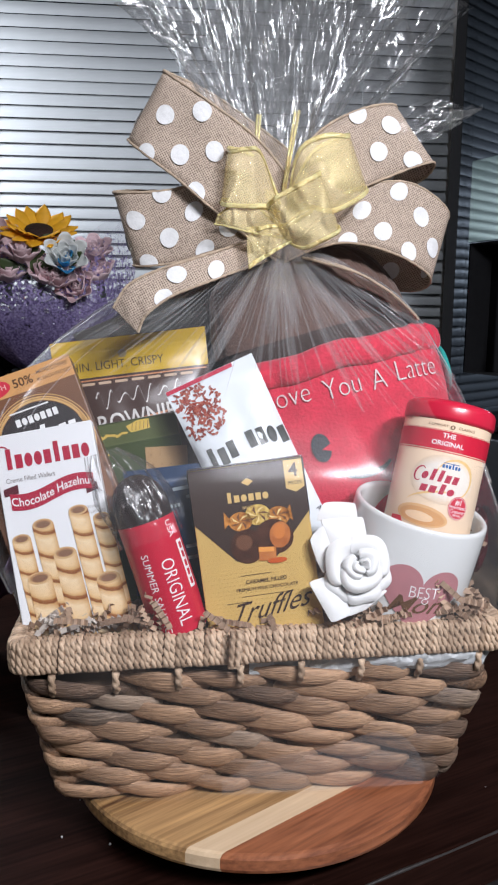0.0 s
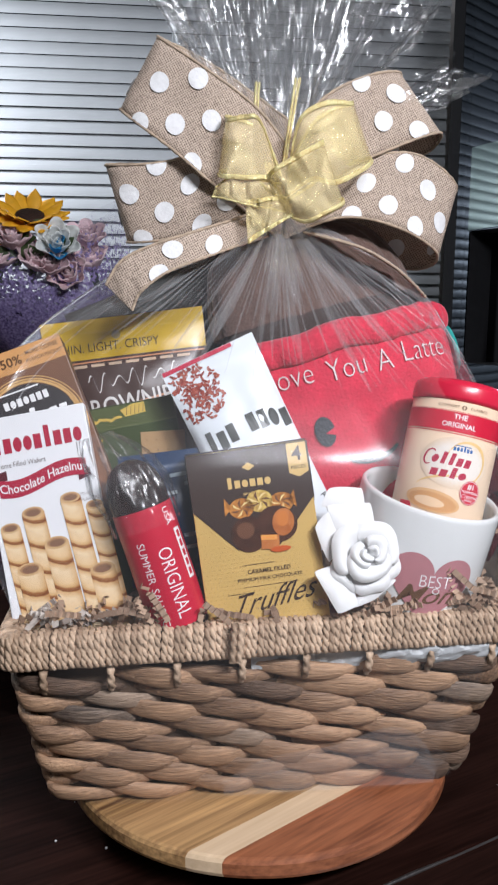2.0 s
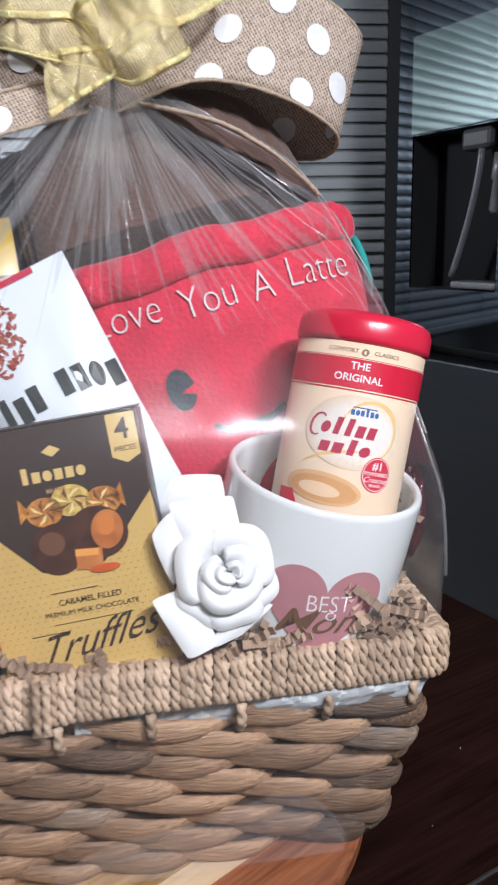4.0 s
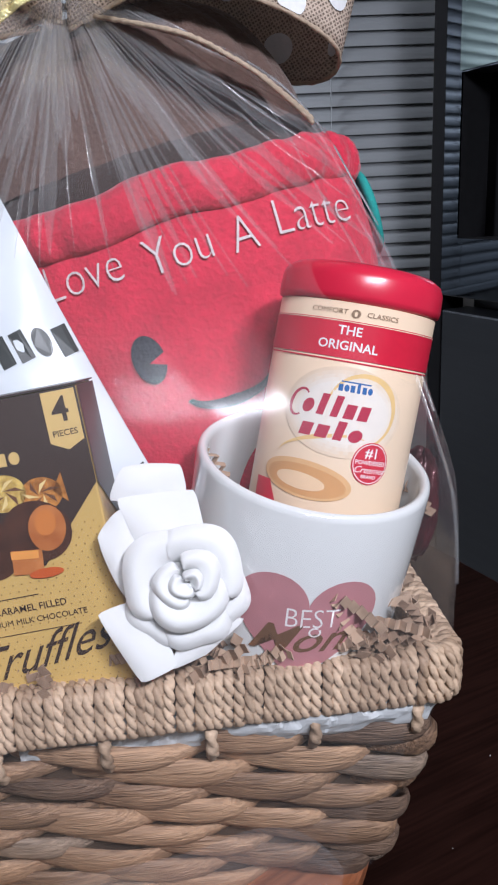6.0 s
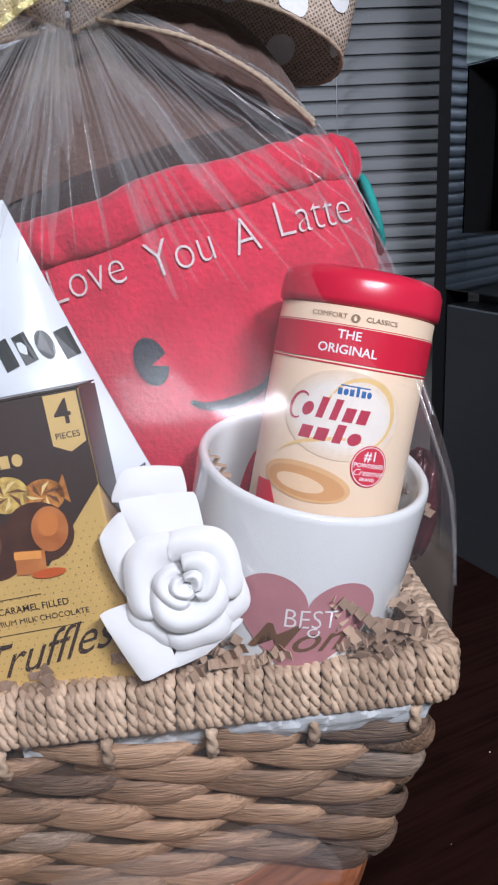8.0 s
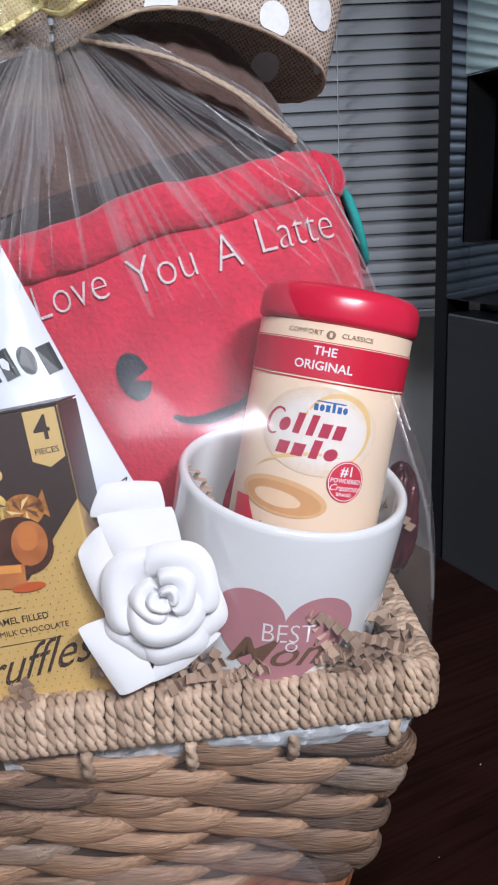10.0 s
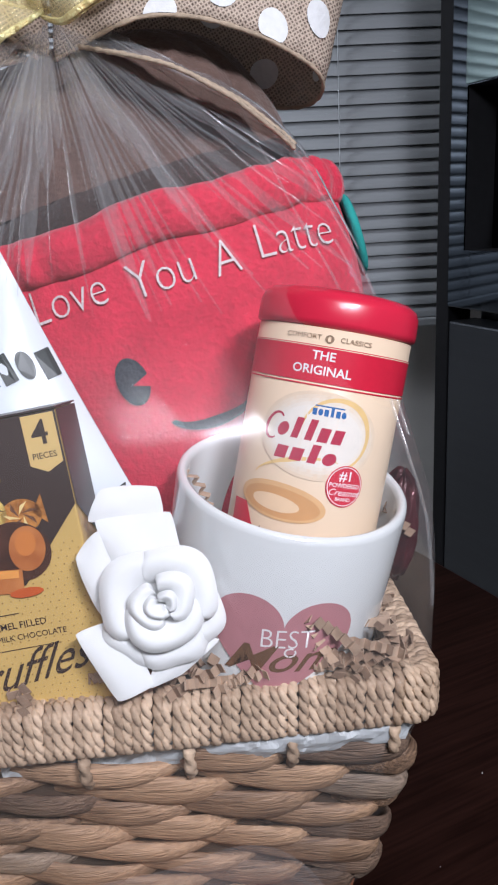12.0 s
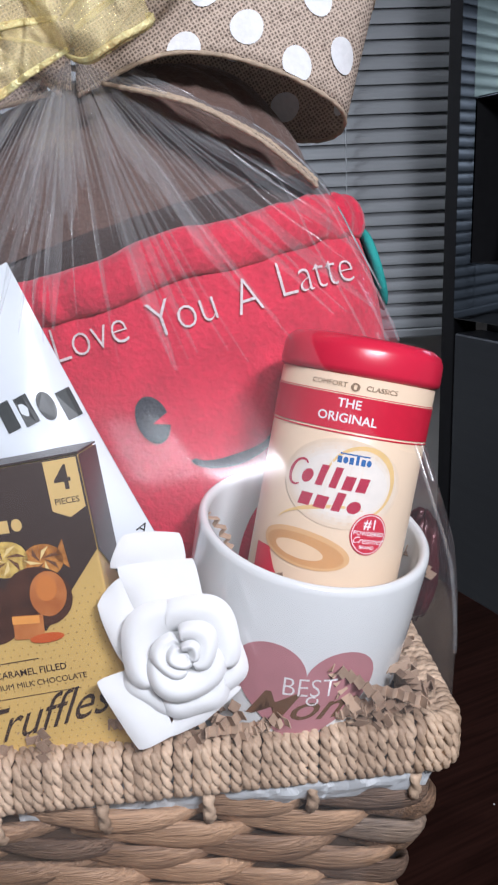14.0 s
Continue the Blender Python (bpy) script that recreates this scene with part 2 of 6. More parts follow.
def window(name, width, z0, z1, m):
    """A dark night window with a white frame behind its blind."""
    ob = tagged(thing(name, "dark night window in a white frame", "window", m), kind="structure")
    part("pane", box(width - 0.10, 0.006, z1 - z0 - 0.10, at=(0, 0, (z0 + z1) / 2)), M["night_glass"], ob)
    for x in (-1, 1):
        part("frame_side", box(0.05, 0.03, z1 - z0, 0.003, at=(x * (width / 2 - 0.025), 0, (z0 + z1) / 2)), M["slat"], ob)
    for z in (z0 + 0.025, z1 - 0.025):
        part("frame_rail", box(width - 0.10, 0.03, 0.05, 0.003, at=(0, 0, z)), M["slat"], ob)


window("window_1", 2.1, 0.08, 1.80, pose(-0.45, Y1 - 0.018, 0))
blind("window_blind", 2.1, 0.095, 1.75, pose(-0.45, Y1 - 0.05, 0), "white closed horizontal slat blind hanging before the window")


# ---- fridge ----
def holed_slab(x0, x1, z0, z1, y0, y1, hole):
    """A slab with a square opening (x0, x1, z0, z1) through it."""
    xs, zs = (x0, hole[0], hole[1], x1), (z0, hole[2], hole[3], z1)
    bm = bmesh.new()
    v = [[bm.verts.new((x, y0, z)) for z in zs] for x in xs]
    faces = [bm.faces.new((v[i][j], v[i + 1][j], v[i + 1][j + 1], v[i][j + 1])) for i in range(3) for j in range(3) if (i, j) != (1, 1)]
    back = bmesh.ops.extrude_face_region(bm, geom=faces, use_keep_orig=True)["geom"]
    bmesh.ops.translate(bm, vec=(0, y1 - y0, 0), verts=[e for e in back if isinstance(e, bmesh.types.BMVert)])
    bmesh.ops.recalc_face_normals(bm, faces=bm.faces[:])
    return bm


def fridge():
    m = pose(0.520, 1.060, FLOOR, 0, 0, -71)
    ob = thing("refrigerator", "stainless steel refrigerator with a water dispenser in its door", "refrigerator", m)
    part("body", box(0.88, 0.30, 1.75, 0.004, at=(0.445, 0.215, 0.875)), M["fridge_side"], ob)
    z = -FLOOR
    hole = (0.040, 0.246, z + 0.252, z + 0.505)
    door = part("door", holed_slab(0.0, 0.44, z + 0.155, 1.76, 0.0, 0.062, hole), M["fridge_side"], ob)
    part("front_skin", holed_slab(0.001, 0.438, z + 0.157, 1.757, -0.003, 0.0, hole), M["steel"], door, "mirror-like stainless steel front")
    # Shade between blind and fridge, put in as a black strip.
    part("gap_shade_strip", box(0.036, 0.050, 1.62, 0.003, at=(-0.0185, 0.024, 0.95)), M["black"], ob, "black strip for the shaded gap beside the door")
    far = part("door", box(0.44, 0.062, 0.855, 0.003, 2, at=(0.665, 0.031, 1.3325)), M["fridge_side"], ob)
    part("front_skin", box(0.436, 0.003, 0.851, 0.0, at=(0.665, -0.0015, 1.3325)), M["steel"], far, "mirror-like stainless steel front")
    part("freezer_drawer", box(0.885, 0.06, 0.815, 0.004, 2, at=(0.4425, 0.03, 0.4725)), M["drawer_steel"], ob)
    part("control_panel", box(0.206, 0.004, 0.153, 0.001, at=(0.143, -0.005, z + 0.583)), M["panel"], door, "pale grey-green touch panel")
    part("recess", box(0.206, 0.004, 0.253, at=(0.143, 0.058, z + 0.3785)), M["black"], door, "black dispenser recess")
    part("spout", box(0.066, 0.030, 0.034, 0.008, at=(0.184, 0.016, z + 0.486)), M["fridge_side"], door)
    part("lever", tube([(0.197 - 0.058 * (k / 12) ** 1.5, 0.004, z + 0.470 - 0.196 * k / 12) for k in range(13)], 0.0055, 10), M["grey_plastic"], door, smooth=True)
    part("nozzle", lathe([(0.0, -0.090), (0.011, -0.090), (0.015, -0.084), (0.011, -0.040), (0.014, -0.038), (0.010, 0.0), (0.0, 0.0)], 20), M["grey_plastic"], door, "grey ice chute", m=pose(0.222, 0.020, z + 0.462), smooth=True)
    part("drip_tray", box(0.105, 0.045, 0.012, 0.004, at=(0.188, 0.026, z + 0.260)), M["grey_plastic"], door)
    return ob


fridge()


# ---- table ----
def table():
    ob = thing("dining_table", "dark espresso-stained wooden table with a worn front edge and painted highlight", "table", pose(0.062, -0.0562, 0, 0, 0, 22))
    part("tabletop", box(1.58, 1.0, 0.042, 0.0025, at=(-0.408, 0.5, -0.021)), M["table"], ob)
    # Highlight along the worn front edge is put in as a paler strip.
    part("worn_edge", tube([(-1.195 + 0.0395 * k, 0.0008 + 0.0004 * math.sin(k * 2.3), -0.0010) for k in range(40)], lambda f: 0.0010 + 0.0004 * math.sin(f * 160), 8), M["edge_sheen_wear"], ob, "worn edge, its highlight put in as a paler strip")
    part("apron", box(1.48, 0.9, 0.07, 0.003, at=(-0.408, 0.5, -0.078)), M["apron"], ob)
    for x in (-1.1, 0.29):
        for y in (0.1, 0.9):
            part("leg", box(0.06, 0.06, -FLOOR - 0.11, 0.004, at=(x, y, (FLOOR - 0.112) / 2)), M["apron"], ob)
    return ob


table()


# ---- printing on packages ----
INK = {}


def shade(colour, rough=0.35, metal=0.0):
    key = (colour, rough, metal)
    if key not in INK:
        INK[key] = ink("print_ink", colour, rough, metal)
    return INK[key]


WHITE, BLACK, CRIMSON = (0.80, 0.80, 0.80), (0.015, 0.013, 0.013), (0.42, 0.012, 0.045)
flat_map = lambda x, z, lift: Vector((x, -lift, z))


def round_map(r, cx=0.0):
    """Wraps a drawing round a standing cylinder of radius r, its middle towards -y."""
    def fn(x, z, lift):
        a = (x - cx) / r
        return Vector(((r + lift) * math.sin(a), -(r + lift) * math.cos(a), z))
    return fn


def polygon(points, parent, mat, layer, name="print", mp=flat_map, label="", step=0.004):
    """A filled flat shape lying on a package's face; on a round face it is cut into narrow strips first."""
    bm = bmesh.new()
    vs = [bm.verts.new((x, 0, z)) for x, z in points]
    bm.faces.new(vs)
    if mp is not flat_map:
        xs = [p[0] for p in points]
        for i in range(1, int((max(xs) - min(xs)) / step) + 1):
            bmesh.ops.bisect_plane(bm, geom=bm.verts[:] + bm.edges[:] + bm.faces[:], plane_co=(min(xs) + i * step, 0, 0), plane_no=(1, 0, 0))
    bmesh.ops.triangulate(bm, faces=bm.faces[:])
    for v in bm.verts:
        v.co = mp(v.co.x, v.co.z, 0.00007 * layer + 0.0001)
    bmesh.ops.recalc_face_normals(bm, faces=bm.faces[:])
    if bm.faces and sum(f.normal.y for f in bm.faces) > 0:
        bmesh.ops.reverse_faces(bm, faces=bm.faces[:])
    return part(name, bm, mat, parent, label)


def rect(x, z, w, h, turn=0.0):
    c, s = math.cos(math.radians(turn)), math.sin(math.radians(turn))
    return [(x + c * a - s * b, z + s * a + c * b) for a, b in ((-w / 2, -h / 2), (w / 2, -h / 2), (w / 2, h / 2), (-w / 2, h / 2))]


def oval(x, z, a, b, turn=0.0, n=28, start=0.0, end=360.0):
    c, s = math.cos(math.radians(turn)), math.sin(math.radians(turn))
    out = []
    for i in range(n + (end - start < 359.9)):
        t = math.radians(start + (end - start) * i / n)
        p, q = a * math.cos(t), b * math.sin(t)
        out.append((x + c * p - s * q, z + s * p + c * q))
    return out


def band(x, z, a, b, w, turn=0.0, start=0.0, end=360.0, n=28, taper=0.0):
    """A curved stroke: part of an oval ring of width w."""
    outer, inner = [], []
    for i in range(n + 1):
        f = i / n
        t = start + (end - start) * f
        ww = w * (1 - taper * abs(2 * f - 1))
        outer += oval(x, z, a + ww / 2, b + ww / 2, turn, 1, t, t + 1)[:1]
        inner += oval(x, z, a - ww / 2, b - ww / 2, turn, 1, t, t + 1)[:1]
    return outer + inner[::-1]


def words(body, size, x, z, parent, mat, layer, turn=0.0, shear=0.0, bold=0.0, mp=flat_map, wide=1.0, name="lettering", bend=None):
    """Lettering in the built-in font, laid on a package's face; bend lifts it along a curve of x."""
    cu = bpy.data.curves.new("lettering", "FONT")
    cu.body, cu.size, cu.shear, cu.offset = body, size, shear, bold * size
    cu.align_x, cu.align_y, cu.resolution_u = "CENTER", "CENTER", 3
    tmp = new("lettering_draft", cu)
    me = bpy.data.meshes.new_from_object(tmp.evaluated_get(bpy.context.evaluated_depsgraph_get()))
    bpy.data.objects.remove(tmp)
    bpy.data.curves.remove(cu)
    bm = bmesh.new()
    bm.from_mesh(me)
    bpy.data.meshes.remove(me)
    c, s = math.cos(math.radians(turn)), math.sin(math.radians(turn))
    for v in bm.verts:
        a, b = v.co.x * wide, v.co.y
        if bend:
            b += bend(a)
        v.co = (x + c * a - s * b, 0, z + s * a + c * b)
    if mp is not flat_map:
        xs = [v.co.x for v in bm.verts]
        for i in range(1, int((max(xs) - min(xs)) / 0.0016) + 1):
            bmesh.ops.bisect_plane(bm, geom=bm.verts[:] + bm.edges[:] + bm.faces[:], plane_co=(min(xs) + i * 0.0016, 0, 0), plane_no=(1, 0, 0))
    for v in bm.verts:
        v.co = mp(v.co.x, v.co.z, 0.00007 * layer + 0.0001)
    return part(name, bm, mat, parent)


def wordmark(pattern, w, h, x, z, parent, mat, layer, turn=0.0, mp=flat_map, lean=0.0, rise=None):
    """A brand mark as plain solid shapes in a row: o an oval, # a block, | a tall block, - a dash, C a swoosh."""
    n = len(pattern)
    step = w / n
    c, s = math.cos(math.radians(turn)), math.sin(math.radians(turn))
    for k, ch in enumerate(pattern):
        cx = (k - (n - 1) / 2) * step
        up = rise(cx) if rise else 0.0
        if ch == "o":
            poly = oval(cx, up, step * 0.42, h * 0.46, 0, 18)
        elif ch == "C":
            poly = band(cx + step * 0.25, up + h * 0.12, step * 0.66, h * 0.86, step * 0.28, 0, 48, 300, 26, 0.6)
        elif ch in "#|":
            tall = h * (0.92 if ch == "#" else 1.36)
            poly = rect(cx, up + (tall - h * 0.92) / 2, step * (0.74 if ch == "#" else 0.52), tall)
        elif ch == "-":
            poly = rect(cx, up, step * 0.8, h * 0.3)
        else:
            continue
        pts = []
        for p, r in poly:
            p += lean * (r - up)
            pts.append((x + c * p - s * r, z + s * p + c * r))
        polygon(pts, parent, mat, layer, "brand_mark", mp)


def carton(w, d, h, parent, mat, name="carton"):
    """A folded card box: sharp but softened edges, a glued flap on top; the front lies at y = 0."""
    ob = part(name, box(w, d, h, 0.0007, 2, at=(0, d / 2 + 0.0002, 0)), mat, parent)
    part("top_flap", box(w * 0.985, d * 0.9, 0.0006, 0.0002, 1, at=(0, d / 2 + 0.001, h / 2 + 0.0002)), mat, parent)
    return ob


def pouch(w, h, fat, parent, mat, seal=0.010, name="pouch", wrinkle=0.0012, seed=1):
    """A filled bag: flat sealed top and bottom, swollen middle, creased sides."""
    def puff(u, v):
        a = max(0.0, 1 - abs(2 * u - 1) ** 2.6)
        lo, hi = min(1, max(0, (v * h - seal) / (0.3 * h))), min(1, max(0, ((1 - v) * h - seal) / (0.35 * h)))
        return fat * a ** 0.6 * math.sin(lo * math.pi / 2) * math.sin(hi * math.pi / 2)
    bm = bmesh.new()
    for sgn in (-1, 1):
        def fn(u, v):
            x, z = (u - 0.5) * w, (v - 0.5) * h
            q = puff(u, v)
            wr = wrinkle * noise.noise(Vector((x * 60, seed + sgn * 7, z * 60))) * min(1, q / (0.3 * fat) + 0.15)
            pinch = 1 - 0.03 * math.sin(math.pi * v)
            return Vector((x * pinch, sgn * (q + 0.0004) + wr, z))
        g = grid(fn, 26, 36)
        me = bpy.data.meshes.new("tmp")
        g.to_mesh(me)
        g.free()
        bm.from_mesh(me)
        bpy.data.meshes.remove(me)
    bmesh.ops.remove_doubles(bm, verts=bm.verts[:], dist=0.0001)
    bmesh.ops.recalc_face_normals(bm, faces=bm.faces[:])
    part(name, bm, mat, parent, smooth=True)

    def face(x, z, lift):
        u, v = x / w + 0.5, z / h + 0.5
        q = puff(min(max(u, 0), 1), min(max(v, 0), 1))
        wr = wrinkle * noise.noise(Vector((x * 60, seed - 7, z * 60))) * min(1, q / (0.3 * fat) + 0.15)
        return Vector((x * (1 - 0.03 * math.sin(math.pi * v)), -(q + 0.0004) + wr - lift - 0.0002, z))
    return face


def sheet(x0, x1, z0, z1, parent, mat, layer, mp, name="print", label="", top=None, nu=24, nv=24, bottom=None):
    """A printed area that follows a curved face."""
    def fn(u, v):
        x = x0 + (x1 - x0) * u
        lo, hi = (bottom(x) if bottom else z0), (top(x) if top else z1)
        return mp(x, lo + (hi - lo) * v, 0.00007 * layer + 0.0001)
    return part(name, grid(fn, nu, nv), mat, parent, label, smooth=True)


# ---- round board ----
def serving_board():
    ob = thing("round_serving_board", "round striped acacia turntable board under the basket", "serving board", pose(0.002, 0.071, 0))
    R = 0.141
    part("turntable_base", lathe([(0.095, 0.0), (0.1, 0.002), (0.1, 0.0215)], 48), M["black"], ob)
    ang = math.radians(32)
    d, nrm = Vector((math.cos(ang), math.sin(ang), 0)), Vector((math.sin(ang), -math.cos(ang), 0))
    c = nrm.dot(Vector((-0.0385, -0.137, 0)))
    stops = [(-1, c - 0.075, "plank_gold"), (c - 0.075, c - 0.018, "plank_brown"), (c - 0.018, c, "plank_cream"), (c, 1, "plank_red")]
    for a, b, key in stops:
        bm = lathe([(R - 0.004, 0.022), (R - 0.001, 0.0235), (R, 0.026), (R, 0.033), (R - 0.0012, 0.0352), (R - 0.003, 0.036)], 96)
        for lim, sgn in ((a, -1), (b, 1)):
            geom = bm.verts[:] + bm.edges[:] + bm.faces[:]
            bmesh.ops.bisect_plane(bm, geom=geom, plane_co=nrm * (lim - sgn * 0.00015), plane_no=nrm * sgn, clear_outer=True)
            edges = [e for e in bm.edges if e.is_boundary]
            if edges:
                bmesh.ops.holes_fill(bm, edges=edges)
        bmesh.ops.transform(bm, matrix=Matrix.Rotation(-ang, 4, "Z"), verts=bm.verts[:])
        part("plank", bm, M[key], ob, m=Matrix.Rotation(ang, 4, "Z"))
    return ob


M["plank_gold"] = material("acacia_gold", (0.54, 0.33, 0.14), 0.4, scale=40, vary=0.35, bump=0.06, stretch=(0.22, 7, 7), tint=(0.085, 0.034, 0.013), coat=0.2)
M["plank_brown"] = material("acacia_brown", (0.56, 0.34, 0.15), 0.4, scale=40, vary=0.35, bump=0.06, stretch=(0.22, 7, 7), tint=(0.095, 0.040, 0.016), coat=0.2)
M["plank_cream"] = material("acacia_sapwood", (0.72, 0.55, 0.37), 0.4, scale=40, vary=0.1, bump=0.05, stretch=(0.35, 8, 8), tint=(0.62, 0.44, 0.27), coat=0.2)
M["plank_red"] = material("acacia_red", (0.40, 0.145, 0.065), 0.36, scale=44, vary=0.28, bump=0.05, stretch=(0.5, 7, 7), tint=(0.13, 0.038, 0.016), coat=0.25)
serving_board()

# ---- basket ----
BASE_Z, RIM_LO, RIM_HI = 0.037, 0.150, 0.1755


def outline(z, grow=0.0):
    """Half sizes, middle and corner radius of the basket's outside at height z."""
    f = (z - BASE_Z) / (RIM_HI - BASE_Z)
    return 0.1360 + 0.0225 * f + grow, 0.077 + 0.035 * f + grow, 0.077 - 0.002 * f, max(0.007 + grow, 0.004)


def round_rect(hx, hy, cy, r, s):
    """Point, tangent and outward normal at the fraction s of the way round, from the front left corner to the right and on."""
    r = max(r, 1e-4)
    straight = [2 * (hx - r), 2 * (hy - r)] * 2
    arc = math.pi * r / 2
    total = sum(straight) + 4 * arc
    d = (s % 1.0) * total
    corners = [(-hx + r, -hy + r), (hx - r, -hy + r), (hx - r, hy - r), (-hx + r, hy - r)]
    dirs = [(1, 0), (0, 1), (-1, 0), (0, -1)]
    for k in range(4):
        tx, ty = dirs[k]
        nx, ny = ty, -tx
        cx, cyy = corners[k]
        if d <= straight[k]:
            return Vector((cx + nx * r + tx * d, cy + cyy + ny * r + ty * d, 0)), Vector((tx, ty, 0)), Vector((nx, ny, 0))
        d -= straight[k]
        if d <= arc:
            a = d / r
            cx, cyy = corners[(k + 1) % 4]
            nn = Vector((nx * math.cos(a) + tx * math.sin(a), ny * math.cos(a) + ty * math.sin(a), 0))
            return Vector((cx, cy + cyy, 0)) + nn * r, Vector((-nn.y, nn.x, 0)), nn
        d -= arc
    return round_rect(hx, hy, cy, r, 0.0)


def around(z, s, grow=0.0):
    p, t, n = round_rect(*outline(z, grow), s)
    tilt = 0.0175 * p.x * (z - BASE_Z) / (RIM_HI - BASE_Z)
    return p + Vector((-0.0022 - 0.0023 * (z - BASE_Z) / (RIM_HI - BASE_Z), 0, z + tilt)), t, n


ROWS_OF_WEAVE, ROW_PITCH = 8, 0.0126


def strand(seed, z0, s0, long, parent, mat):
    """One turn of a twisted braid: a ribbed leaf that slants over the row and dives behind its neighbours at both ends."""
    rng = random.Random(seed)
    ph, ph2, k = rng.uniform(0, 6), rng.uniform(0, 6), rng.choice((8, 9, 11))
    fat, bow, dip = rng.uniform(0.84, 1.16), rng.uniform(-0.0014, 0.0014), rng.uniform(0.0044, 0.0066)
    lift, crush = rng.uniform(-0.0008, 0.0010), rng.uniform(0.7, 1.15)

    def fn(u, v):
        a, t = 2 * math.pi * u, v - 0.5
        env = max(math.cos(math.pi * t * 0.985), 0.0) ** 0.78 * (1 - 0.25 * t)
        rib = 1 + 0.05 * math.cos(k * a + ph + 4 * t) + 0.05 * math.cos(3 * a + ph2 - 7 * t) + 0.06 * noise.noise(Vector((seed * 0.37, math.cos(a) * 2, t * 6)))
        z = z0 - dip * math.sin(math.pi * t) + bow * math.cos(2 * math.pi * t) + 0.0073 * fat * env * rib * math.sin(a)
        out = lift + 0.0050 * math.cos(2 * math.pi * t * 0.82) - 0.0022 + 0.0031 * crush * env * rib * math.cos(a)
        return around(z, s0 + t * long, out)[0]

    bm = grid(fn, 22, 16, True)
    bmesh.ops.recalc_face_normals(bm, faces=bm.faces[:])
    for f in bm.faces:
        f.smooth = True
    mid = around(z0, s0)[0]
    _, tangent, n = around(z0, s0)
    m = Matrix.Translation(mid) @ Matrix((tangent, -n, Vector((0, 0, 1)))).transposed().to_4x4()
    bmesh.ops.transform(bm, matrix=m.inverted(), verts=bm.verts[:])
    return part("strand", bm, mat, parent, m=m)


def cord_mesh(points, turns, r, name, seg=9, steps=22):
    """A two-ply cord laid along points in the y-z plane."""
    pts = [Vector(p) for p in points]
    ds = [0.0]
    for a, b in zip(pts, pts[1:]):
        ds.append(ds[-1] + (b - a).length)

    def at(f):
        d = f * ds[-1]
        for j in range(len(pts) - 1):
            if d <= ds[j + 1] or j == len(pts) - 2:
                return pts[j].lerp(pts[j + 1], (d - ds[j]) / max(ds[j + 1] - ds[j], 1e-9))

    def fn(u, v):
        c, e = at(v), at(min(v + 0.02, 1)) - at(max(v - 0.02, 0))
        e.normalize()
        side = Vector((1, 0, 0))
        out = side.cross(e).normalized()
        a = 2 * math.pi * u
        rr = r * (0.46 + 0.60 * abs(math.cos(a)) ** 0.6)
        tw = a + 2 * math.pi * turns * v
        return c + rr * (math.cos(tw) * side + 0.72 * math.sin(tw) * out)

    bm = grid(fn, seg, steps, True)
    bmesh.ops.recalc_face_normals(bm, faces=bm.faces[:])
    me = bpy.data.meshes.new(name)
    bm.to_mesh(me)
    bm.free()
    me.materials.append(M["cord"])
    me.polygons.foreach_set("use_smooth", [True] * len(me.polygons))
    return me


